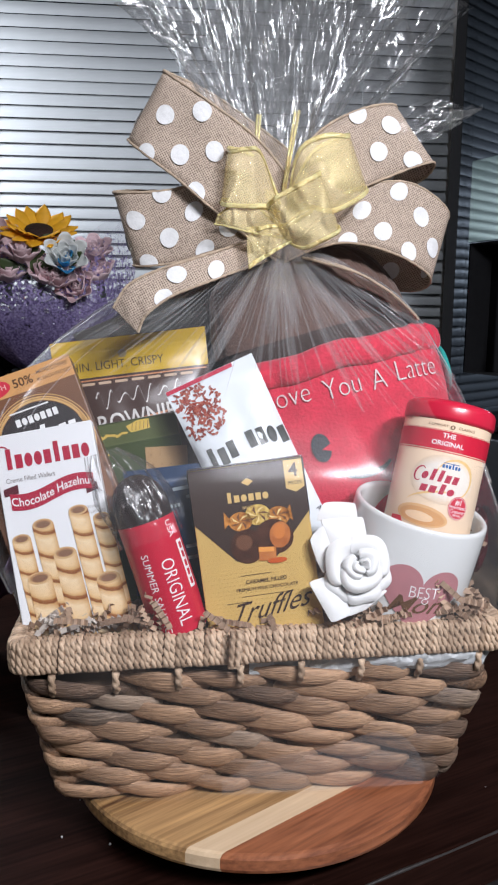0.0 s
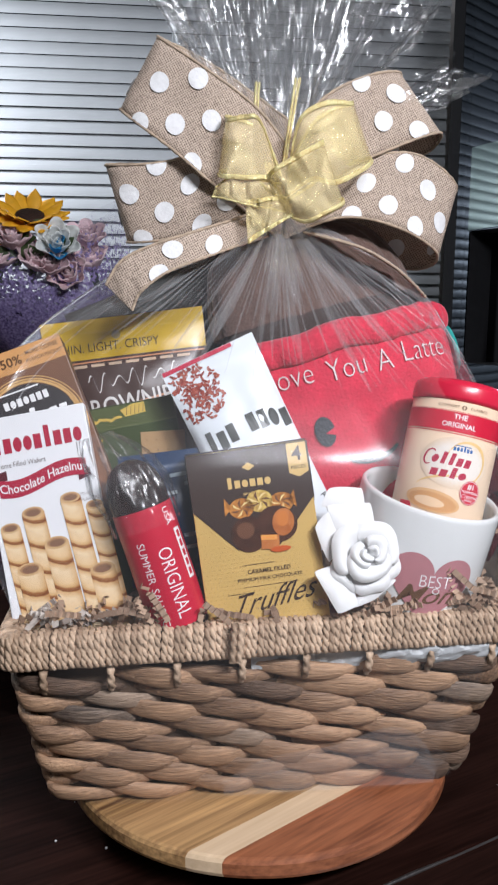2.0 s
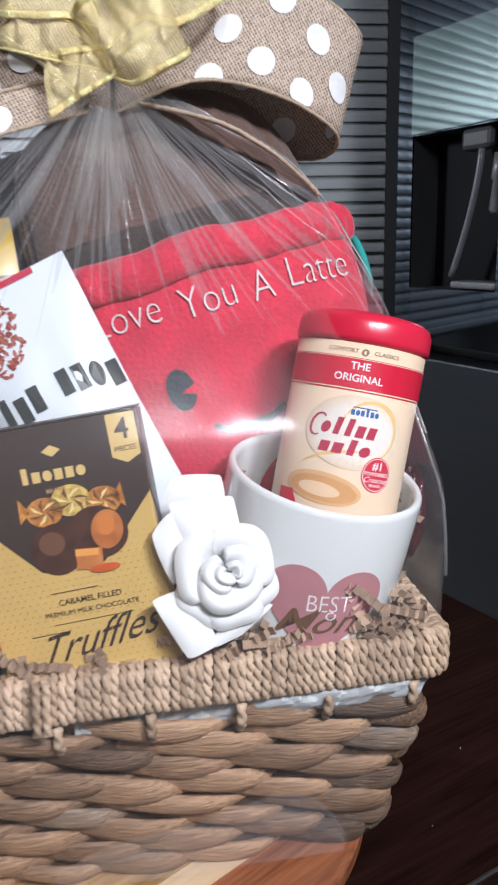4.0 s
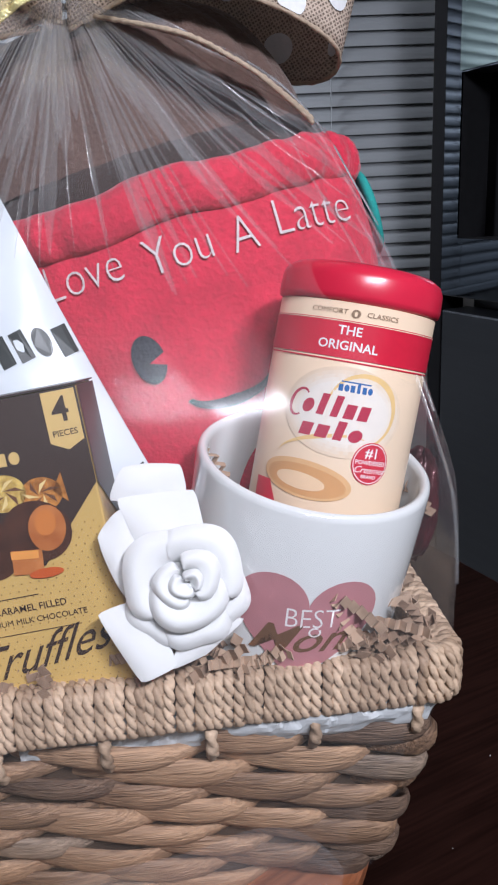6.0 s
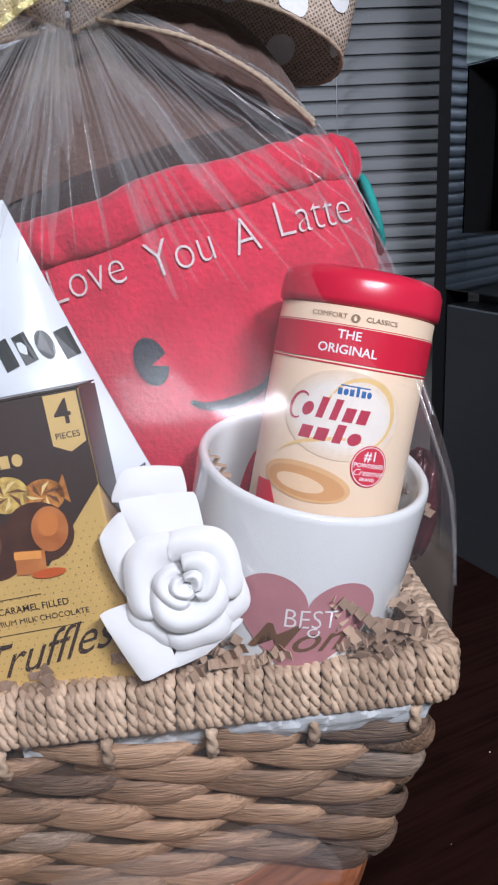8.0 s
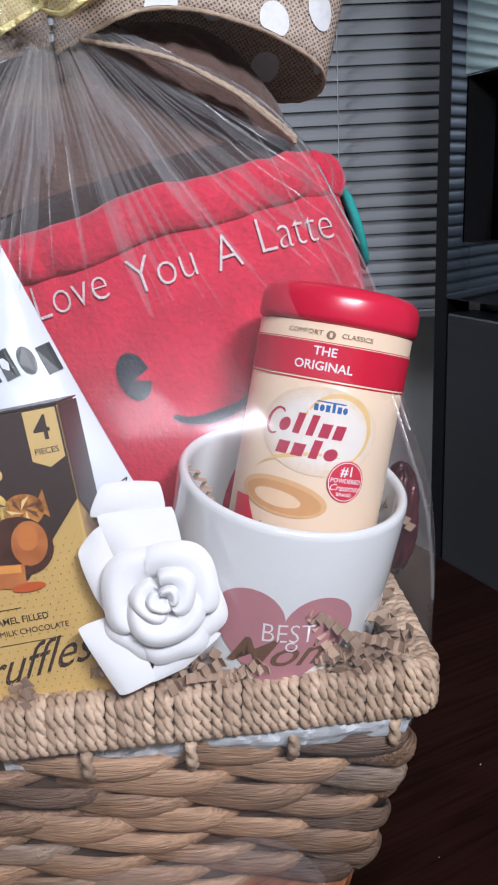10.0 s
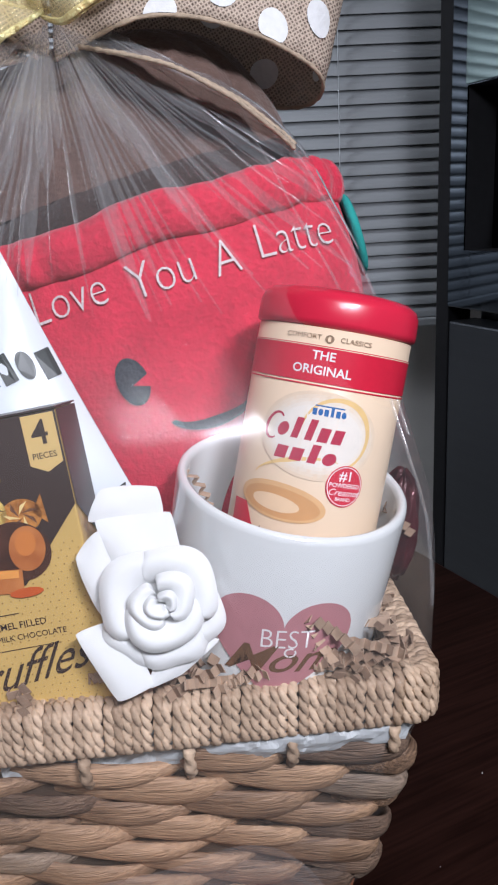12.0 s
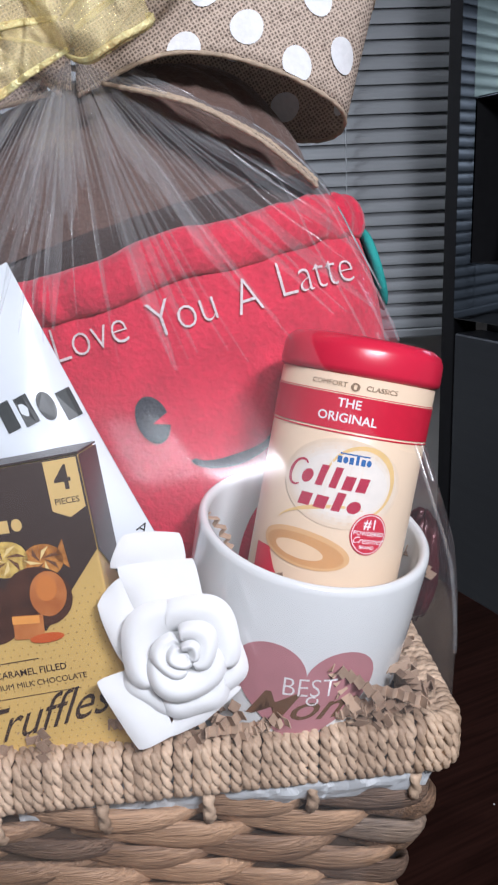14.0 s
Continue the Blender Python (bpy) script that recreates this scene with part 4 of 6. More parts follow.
def nut_bag():
    w, h = 0.066, 0.150
    ob = thing("white_snack_bag", "tilted white snack bag printed with red nuts", "snack bag", stand(-0.0050, 0.0255, 0.2600, -2, 11, 25))
    T = h / 2
    face = pouch(w, h, 0.011, ob, material("white_bag_film", (0.74, 0.79, 0.83), 0.3, scale=30, vary=0.04, bump=0.06), seal=0.012, wrinkle=0.0016, seed=5)
    sheet(-w / 2 + 0.0005, w / 2 - 0.016, T - 0.0030, T - 0.0002, ob, shade((0.52, 0.02, 0.06)), 5, face, "red_seal_edge")
    black = shade((0.035, 0.04, 0.038))
    wordmark("|## ##o#", 0.060, 0.0130, 0.003, 0.0175, ob, black, 2, mp=face, rise=lambda x: -9.0 * x * x + 0.004)
    red = shade((0.42, 0.05, 0.04))
    polygon(oval(0.006, -0.006, 0.012, 0.007), ob, red, 2, "emblem_print", face)
    polygon([(0.002, -0.002), (0.006, 0.003), (0.010, -0.002)], ob, shade((0.55, 0.33, 0.15)), 3, "emblem_print", face)
    rng = random.Random(11)
    for k in range(300):
        a, r = rng.uniform(0, 6.28), 0.029 * rng.random() ** 0.65
        x, z = -0.0185 + r * math.cos(a) * 0.66, 0.0545 + r * math.sin(a) * 0.74
        if abs(x) > w / 2 - 0.0022 or z > T - 0.004:
            continue
        c = rng.choice(((0.30, 0.045, 0.03), (0.36, 0.08, 0.05), (0.22, 0.03, 0.02), (0.42, 0.12, 0.08)))
        polygon(oval(x, z, rng.uniform(0.0009, 0.0024), rng.uniform(0.0004, 0.0010), rng.uniform(0, 180), 9), ob, shade(c), 2 + (k % 6) * 0.4, "nut_print", face)
    words("A", 0.006, 0.030, -0.042, ob, black, 2, mp=face, turn=-60)
    return ob


def sausage():
    r, h = 0.0180, 0.108
    ob = thing("summer_sausage", "dark summer sausage in a clear sleeve with a red label", "sausage", stand(-0.0560, -0.0165, 0.162, 4, 8, 17))
    rng = random.Random(4)
    def fn(u, v):
        z = v * h
        top = max(0, (z - 0.078) / (h - 0.078))
        rr = r * math.sqrt(max(0.0, 1 - top ** 2.4)) * (1 - 0.15 * max(0, 0.08 - z) / 0.08)
        a = 2 * math.pi * u
        rr *= 1 + 0.075 * top * math.sin(13 * a + 3 * top) + 0.05 * top * math.sin(29 * a) + 0.12 * top * noise.noise(Vector((math.cos(a) * 3, math.sin(a) * 3, z * 90))) + 0.09 * top * noise.noise(Vector((math.cos(a) * 9, math.sin(a) * 9, z * 160)))
        return Vector((rr * math.cos(a), rr * math.sin(a), z))
    part("casing", grid(fn, 128, 90, True), material("sausage_casing", (0.022, 0.010, 0.009), 0.2, scale=110, vary=0.4, bump=1.0, bscale=130, stretch=(1, 1, 0.3)), ob, "wrinkled dark casing", smooth=True)
    mp = round_map(r + 0.0004)
    red = shade((0.52, 0.012, 0.04), 0.3)
    sheet(-0.030, 0.030, 0.004, 0.078, ob, red, 0, mp, "red_label", "red paper label", nu=40)
    white = shade(WHITE)
    words("ORIGINAL", 0.0126, 0.0042, 0.0310, ob, white, 1.5, turn=-90, mp=mp, wide=0.76, bold=-0.006)
    words("SUMMER", 0.0070, -0.0085, 0.0465, ob, white, 1.5, turn=-90, mp=mp, wide=0.95)
    words("SAUSAGE", 0.0070, -0.0085, 0.0170, ob, white, 1.5, turn=-90, mp=mp, wide=0.95)
    words("USA", 0.0062, 0.0135, 0.0700, ob, white, 1.5, turn=-90, mp=mp)
    polygon(rect(0.0185, 0.045, 0.0060, 0.032), ob, white, 1.5, "text_bar", mp, step=0.002)
    for k in range(5):
        polygon(rect(0.0185, 0.033 + k * 0.006, 0.0028, 0.0042), ob, red, 2.5, "text_bar", mp, step=0.002)
    def sleeve(u, v):
        a, z = 2 * math.pi * u, 0.066 + v * 0.062
        f = v
        rr = (r + 0.0030) * (1 - f ** 2.6) + 0.010 * f + 0.0022 * math.sin(7 * a + 3 * v) * f
        rr += 0.0035 * noise.noise(Vector((math.cos(a) * 4, math.sin(a) * 4, z * 60))) + 0.0015 * noise.noise(Vector((math.cos(a) * 11, math.sin(a) * 11, z * 120)))
        return Vector((rr * math.cos(a) - 0.012 * f * f, rr * math.sin(a) * (1 - 0.5 * f), z))
    part("clear_sleeve", grid(sleeve, 80, 30, True), M["film_soft"], ob, "clear gathered plastic sleeve", smooth=True, shadow=False)
    return ob


M["film_soft"] = film_material("sleeve_film", 0.020, 0.45, 0.018, 0.08, 1.0, 130, (1, 1, 0.4))


def mug():
    ob = thing("mug", "white glazed mug with a pink heart, tilted in the basket", "mug", stand(0.0882, 0.0160, 0.1440, 0, -8.5, -11))
    r = 0.0454
    prof = [(0.036, 0), (0.041, 0.0012), (0.0445, 0.006), (r - 0.0008, 0.02), (r, 0.05), (r, 0.0948), (r - 0.0004, 0.0968), (r - 0.0018, 0.0980), (r - 0.0034, 0.0971), (r - 0.0042, 0.0948), (r - 0.0046, 0.02), (0.036, 0.008), (0, 0.0075)]
    part("body", lathe(prof, 80), M["mug"], ob, smooth=True)
    hp = [Vector((0.036 * math.cos(a) + r - 0.003, 0.030 * math.sin(a), 0)) for a in [math.radians(k) for k in range(-95, 96, 10)]]
    part("handle", tube([(p.x * 0.3 + 0.012, p.x, 0.05 + p.y) for p in hp], 0.0055, 10), M["mug"], ob, smooth=True)
    mp = round_map(r + 0.0002)
    cx, cz, s = -0.0030, 0.0520, 0.0174
    heart = []
    for i in range(60):
        t = 2 * math.pi * i / 60
        heart.append((cx + s * 1.55 * math.sin(t) ** 3, cz + s * 0.092 * (13 * math.cos(t) - 5 * math.cos(2 * t) - 2 * math.cos(3 * t) - math.cos(4 * t)) * 1.05))
    polygon(heart, ob, material("pink_print", (0.50, 0.22, 0.24), 0.25, scale=120, vary=0.06, bump=0.02), 1, "heart_print", mp, "dusty pink heart", 0.003)
    words("BEST", 0.0118, cx + 0.002, cz + 0.0032, ob, shade((0.80, 0.76, 0.76)), 2, turn=4, mp=mp, bold=-0.010, wide=0.82)
    polygon(band(cx + 0.004, cz - 0.0022, 0.0020, 0.0018, 0.0007, 0, 60, 400, 16), ob, shade((0.80, 0.76, 0.76)), 2, "flourish", mp)
    words("Mom", 0.0170, cx + 0.0, cz - 0.0062, ob, shade((0.30, 0.16, 0.09), 0.25, 0.6), 2, turn=6, shear=0.5, mp=mp, bold=0.008, wide=1.15)
    return ob


def canister():
    r = 0.0292
    ob = thing("creamer_canister", "cream creamer canister with red lid standing in the mug", "canister", stand(0.1005, -0.0060, 0.1850, -15, 13, -10.5))
    H = 0.112
    cream = material("cream_label", (0.78, 0.60, 0.43), 0.32, scale=20, vary=0.03, bump=0.02)
    part("body", lathe([(0.026, 0.012), (r - 0.001, 0.0135), (r, 0.016), (r, H), (r - 0.002, H + 0.001)], 72), cream, ob, smooth=True)
    lid = [(r - 0.001, H + 0.0002), (r + 0.0010, H + 0.0012), (r + 0.0013, H + 0.003), (r + 0.0010, H + 0.0095), (r - 0.0002, H + 0.0122), (r - 0.003, H + 0.0140), (r - 0.006, H + 0.0146), (r - 0.007, H + 0.0140), (0, H + 0.0138)]
    part("lid", lathe(lid, 96), material("red_lid_plastic", (0.66, 0.020, 0.055), 0.28, scale=80, vary=0.04, bump=0.03, coat=0.2), ob, "glossy red plastic lid", smooth=True)
    mp = round_map(r + 0.0001)
    red, white = shade((0.62, 0.016, 0.045)), shade(WHITE)
    pale = shade((0.80, 0.66, 0.50))
    W = math.pi * r
    sheet(-W, W, H - 0.0190, H - 0.0060, ob, red, 1, mp, "red_band", nu=72, nv=2)
    sheet(-W, W, H - 0.0202, H - 0.0197, ob, red, 1, mp, "red_line", nu=72, nv=1)
    sheet(-W, W, H - 0.0066, H - 0.0063, ob, pale, 2, mp, "pale_line", nu=72, nv=1)
    X = 0.0012
    words("COMFORT", 0.0024, X - 0.0095, H - 0.0032, ob, shade((0.30, 0.20, 0.13)), 2, mp=mp, wide=1.15)
    words("CLASSICS", 0.0024, X + 0.0095, H - 0.0032, ob, shade((0.30, 0.20, 0.13)), 2, mp=mp, wide=1.15)
    for turn in (0, 180):
        polygon(band(X, H - 0.0034, 0.0014, 0.0012, 0.0004, turn, -90, 92, 10), ob, shade((0.30, 0.20, 0.13)), 2 + turn / 600, "cup_icon", mp)
    words("THE", 0.0044, X - 0.001, H - 0.0096, ob, white, 2, mp=mp, bold=0.018, wide=1.05)
    words("ORIGINAL", 0.0044, X - 0.001, H - 0.0148, ob, white, 2, mp=mp, bold=0.018, wide=1.05)
    gold = shade((0.78, 0.53, 0.22))
    for j in range(5):
        f = j / 4
        polygon(oval(X + 0.002, H - 0.0376, 0.0225 - 0.006 * f, 0.0160 - 0.005 * f, n=40), ob, shade((0.785 + 0.025 * f, 0.62 + 0.13 * f, 0.46 + 0.22 * f)), 1 + 0.25 * j, "pale_oval", mp)
    polygon(band(X + 0.008, H - 0.0364, 0.0125, 0.0125, 0.0022, 0, -75, 170, 36, 0.75), ob, gold, 2, "gold_swirl", mp, step=0.002)
    polygon(band(X - 0.004, H - 0.0512, 0.0165, 0.0042, 0.0017, 14, 20, 170, 24, 0.8), ob, gold, 2, "gold_swirl", mp, step=0.002)
    crim = shade((0.45, 0.015, 0.055))
    wordmark("Co||##", 0.0300, 0.0056, X - 0.0035, H - 0.0370, ob, crim, 3, mp=mp, lean=0.22)
    wordmark("##|o", 0.0235, 0.0050, X - 0.0015, H - 0.0452, ob, crim, 3, mp=mp, lean=0.22)
    wordmark("#o#|#o", 0.0125, 0.0026, X + 0.0045, H - 0.0290, ob, shade((0.015, 0.12, 0.36)), 3, mp=mp)
    polygon(rect(X + 0.0045, H - 0.0268, 0.0105, 0.0005), ob, shade((0.015, 0.12, 0.36)), 3, "brand_mark", mp)
    bx, bz = X + 0.0148, H - 0.0540
    polygon(oval(bx, bz, 0.0072, 0.0076), ob, red, 3, "round_badge", mp, "red round badge", 0.002)
    polygon(band(bx, bz, 0.0066, 0.0070, 0.0003), ob, white, 4, "badge_ring", mp, step=0.002)
    words("#1", 0.0050, bx, bz + 0.0036, ob, white, 4, mp=mp, bold=0.015)
    words("POWDERED", 0.0022, bx, bz + 0.0002, ob, white, 4, mp=mp, bold=0.012)
    words("Creamer", 0.0034, bx, bz - 0.0024, ob, white, 4, mp=mp, shear=0.4)
    words("BRAND", 0.0018, bx, bz - 0.0048, ob, white, 4, mp=mp, bold=0.012)
    polygon(oval(X - 0.008, H - 0.0632, 0.0175, 0.0068, -4, 36), ob, shade((0.70, 0.42, 0.20)), 2, "coffee_cup_print", mp)
    polygon(oval(X - 0.008, H - 0.0636, 0.0155, 0.0054, -4, 36), ob, shade((0.62, 0.32, 0.13)), 3, "coffee_cup_print", mp)
    polygon(oval(X - 0.0095, H - 0.0640, 0.0095, 0.0030, -4, 30), ob, shade((0.78, 0.56, 0.36)), 4, "coffee_cup_print", mp)
    polygon([(X - 0.0290, H - 0.0896), (X - 0.0300, H - 0.0664), (X - 0.022, H - 0.0664), (X - 0.018, H - 0.0736), (X - 0.012, H - 0.0800), (X - 0.012, H - 0.0896)], ob, red, 1.5, "red_corner_print", mp, step=0.002)
    return ob


truffle_box()
wafer_box()
coffee_box()
brownie_pouch()
cracker_box()
blue_packet()
nut_bag()
sausage()
mug()
canister()


# ---- plush cup ----
def plush_cup():
    ob = thing("plush_coffee_cup", "red and brown plush coffee cup with an embroidered smile", "plush toy", stand(0.0574, 0.0970, 0.3316, 2, 13, 14))
    A, B, H, P = 0.0848, 0.040, 0.143, 0.93

    def size(z):
        f = -z / H
        return (1 - 0.24 * f ** 1.3) * (1 - max(0, f - 0.8) ** 2 * 6) * (1 + 0.085 * math.sin(math.pi * min(f * 1.3, 1)))

    def wall(a, z, grow=0.0):
        """Point of the cup's side at the angle a and height z below the brim (z <= 0)."""
        k = size(z)
        c, s = math.cos(a), math.sin(a)
        dent = 0.0016 * noise.noise(Vector((c * 2.2, s * 2.2, z * 26)))
        dent += 0.0011 * max(0.0, 1 + z / 0.034) ** 1.5 * (math.sin(31 * a + 2 * math.sin(5 * a)) + 0.7 * noise.noise(Vector((c * 14, s * 14, z * 9))))
        return Vector(((A * k + grow + dent) * math.copysign(abs(c) ** P, c), (B * k + grow + dent) * math.copysign(abs(s) ** P, s), z))

    bm = grid(lambda u, v: wall(2 * math.pi * u, -H * v), 220, 48, True)
    bmesh.ops.contextual_create(bm, geom=[e for e in bm.edges if e.is_boundary and e.verts[0].co.z < -H * 0.9])
    part("cup_body", bm, M["red_plush"], ob, "plain red plush side", smooth=True)

    def cuff(u, v):
        a, b = 2 * math.pi * u, 2 * math.pi * v
        fold = 0.0010 * math.sin(7 * a) + 0.0026 * noise.noise(Vector((math.cos(a) * 4, math.sin(a) * 4, 0.3)))
        return wall(a, 0, 0.0005 + 0.0062 * math.cos(b)) + Vector((0, 0, -0.003 + fold + 0.0105 * math.sin(b)))
    part("rolled_brim", grid(cuff, 160, 14, True), M["red_plush"], ob, smooth=True)
    part("dark_band", grid(lambda u, v: wall(2 * math.pi * u, 0, -0.004 - 0.010 * v ** 2) + Vector((0, 0, 0.004 + 0.020 * v)), 80, 6, True), M["dark_plush"], ob, "dark brown plush band", smooth=True)

    def dome(u, v):
        a, t = 2 * math.pi * u, v * math.pi / 2
        p = wall(a, 0, -0.011)
        w = 1 + 0.02 * noise.noise(Vector((math.cos(a) * 2, math.sin(a) * 2, t * 3)))
        left = max(0.0, -math.cos(a))
        k = math.cos(t) ** (0.66 - 0.34 * left ** 0.5)
        return Vector((p.x * k * w * (1 + 0.10 * left), p.y * k * w, 0.020 + 0.068 * math.sin(t) * w))
    part("foam_top", grid(dome, 80, 18, True), M["brown_plush"], ob, "brown plush dome", smooth=True)
    thread, dark = material("white_thread", (0.72, 0.62, 0.62), 0.7, scale=500, vary=0.1, bump=0.6), material("dark_thread", (0.018, 0.022, 0.032), 0.6, scale=500, vary=0.2, bump=0.6)

    def side(x, z, lift):
        c = min(abs(x) / (A * size(min(z, 0))), 0.999) ** (1 / P)
        a = -math.acos(math.copysign(c, x))
        p = wall(a, min(z, 0))
        return p + Vector((math.cos(a), math.sin(a), 0)) * (lift + 0.0009)

    for word, x, dz, tilt in (("Love", -0.0445, 0.0022, -1), ("You", -0.0042, -0.0006, 1), ("A", 0.0232, -0.0022, 0), ("Latte", 0.0555, -0.0006, -2)):
        words(word, 0.0222, x, -0.0250 + dz, ob, thread, 6, mp=side, wide=0.84 if x > 0.05 else 0.80, bold=-0.017, turn=tilt)
    polygon(oval(-0.0300, -0.0640, 0.0068, 0.0105, 4), ob, dark, 4, "eye", side, "dark embroidered eye", 0.003)
    polygon([(-0.0300, -0.0655), (-0.0220, -0.0685), (-0.0230, -0.0625)], ob, M["red_plush"], 8, "eye_notch", side, step=0.003)
    polygon(oval(0.042, -0.0685, 0.0068, 0.0105, -4), ob, dark, 4, "eye", side, "dark embroidered eye", 0.003)
    polygon(band(-0.0015, -0.0835, 0.0180, 0.0075, 0.0050, 0, 192, 348, 24, 0.55), ob, dark, 4, "smile", side, "dark embroidered smile", 0.003)
    bm = lathe([(0.018, -0.0022), (0.021, 0.0), (0.018, 0.0022)], 32)
    part("teal_patch", bm, material("teal_plush", (0.02, 0.33, 0.30), 0.9, scale=300, vary=0.1, bump=0.4), ob, "round teal plush patch", m=pose(0.0912, 0.004, -0.028, 90, 0, 82), smooth=True)
    return ob


# ---- foam rose ----
def flat_petal(parent, corners, bulge, mat):
    """An open foam petal spread between four corners, softly domed, with rounded corners."""
    q = [Vector(p) for p in corners]

    def fn(u, v):
        a, b = 2 * u - 1, 2 * v - 1
        u2, v2 = 0.5 + 0.5 * a * (1 - 0.05 * b ** 6), 0.5 + 0.5 * b * (1 - 0.05 * a ** 6)
        p = q[0].lerp(q[1], u2).lerp(q[3].lerp(q[2], u2), v2)
        return p + Vector((0, -bulge * (1 - a * a) * (1 - b * b) - 0.25 * bulge * math.sin(5 * u + 3 * v), 0))
    bm = grid(fn, 12, 12)
    thicken(bm, 0.0016)
    return part("petal", bm, mat, parent, smooth=True, crisp=0.9)


def lip_petal(parent, cx, cz, a0, a1, r_in, r_out, high, mat):
    """A petal of the bloom: a shallow bowl whose broad rim rolls outwards."""
    def fn(u, v):
        a = math.radians(a0 + (a1 - a0) * u)
        edge = max(math.sin(math.pi * u), 0.0) ** 0.34
        out = r_in + (r_out - r_in) * (0.42 + 0.58 * edge) * (1 + 0.06 * math.cos(4 * math.pi * u + a0 * 0.013))
        y = high - 0.0054 * max(0.0, 1 - v / 0.66) ** 1.7 - 0.0030 * max(0.0, (v - 0.66) / 0.34) ** 2
        r = r_in + (out - r_in) * v
        return Vector((cx + r * math.cos(a), -y + 0.0024 * (1 - edge), cz + r * math.sin(a)))
    bm = grid(fn, 30, 18)
    thicken(bm, 0.0013)
    return part("petal", bm, mat, parent, smooth=True, crisp=0.9)


def foam_rose():
    ob = thing("foam_rose", "white foam rose with thick layered petals", "artificial flower", stand(0.0540, -0.0330, 0.2090, 0, 17, 3))
    mat = material("white_foam", (0.80, 0.805, 0.80), 0.85, scale=300, vary=0.02, bump=0.05)
    soft = mat.node_tree.nodes["Principled BSDF"].inputs
    soft["Subsurface Weight"].default_value, soft["Subsurface Scale"].default_value, soft["Subsurface Radius"].default_value = 0.35, 0.003, (1.0, 1.0, 1.0)
    spread = (
        ((-23.0, 31.0), (4.5, 30.0), (3.5, 40.5), (-17.0, 42.0), 0.0045, 0.0020),
        ((-15.0, 11.0), (9.5, 12.0), (7.5, 31.5), (-20.5, 31.8), 0.0005, 0.0026),
        ((-21.5, -3.0), (-11.0, 11.0), (-19.5, 28.0), (-28.5, 19.0), 0.0020, 0.0020),
        ((-9.5, -31.0), (4.0, -27.5), (19.5, -16.5), (0.0, -10.0), 0.0010, 0.0018),
        ((-19.5, -33.5), (-6.0, -29.5), (-13.0, -3.0), (-32.0, -7.0), -0.0010, 0.0024))
    for a, b, c, d, y, bulge in spread:
        flat_petal(ob, [(p[0] / 1000, y, p[1] / 1000) for p in (a, b, c, d)], bulge, mat)
    part("calyx", lathe([(0.0125, 0.0), (0.0115, 0.0030), (0.0070, 0.0050), (0.0, 0.0055)], 28), mat, ob, m=pose(0, 0.001, 0, 90, 0, 0), smooth=True)
    for row in ((0, 0, 180, 266, 0.0090, 0.0245, 0.0042), (0, 0, -80, 10, 0.0090, 0.0235, 0.0038), (0, 0, 230, 324, 0.0090, 0.0240, 0.0052),
                (0, 0, 78, 224, 0.0070, 0.0222, 0.0088), (0, 0, -30, 114, 0.0070, 0.0220, 0.0096), (0.0004, -0.0004, 165, 375, 0.0040, 0.0160, 0.0112),
                (-0.0004, 0.0012, 104, 286, 0.0018, 0.0104, 0.0128), (0.0016, 0.0024, -78, 112, 0.0012, 0.0112, 0.0138),
                (0.0004, 0.0014, 128, 318, 0.0003, 0.0062, 0.0146), (0.0016, 0.0010, -58, 132, 0.0003, 0.0052, 0.0156)):
        lip_petal(ob, *row, mat)
    return ob


# ---- ribbons ----
def smooth_path(pairs, t):
    """Point pair at 0..1 along control pairs, eased through them."""
    n = len(pairs) - 1
    f = min(max(t, 0), 0.99999) * n
    i = int(f)
    f -= i
    out = []
    for k in (0, 1):
        p = [Vector(pairs[min(max(i + d, 0), n)][k]) for d in (-1, 0, 1, 2)]
        out.append(0.5 * (2 * p[1] + (p[2] - p[0]) * f + (2 * p[0] - 5 * p[1] + 4 * p[2] - p[3]) * f * f + (3 * p[1] - p[0] - 3 * p[2] + p[3]) * f ** 3))
    return out


def ribbon_point(pairs, u, v, crinkle, seed):
    a, b = smooth_path(pairs, u)
    p = a.lerp(b, v)
    return p + crinkle * Vector((0.3, 1, 0.3)) * (noise.noise(Vector((u * 7 + seed, v * 2.1, seed))) + 0.35 * noise.noise(Vector((u * 21, v * 6, seed))))


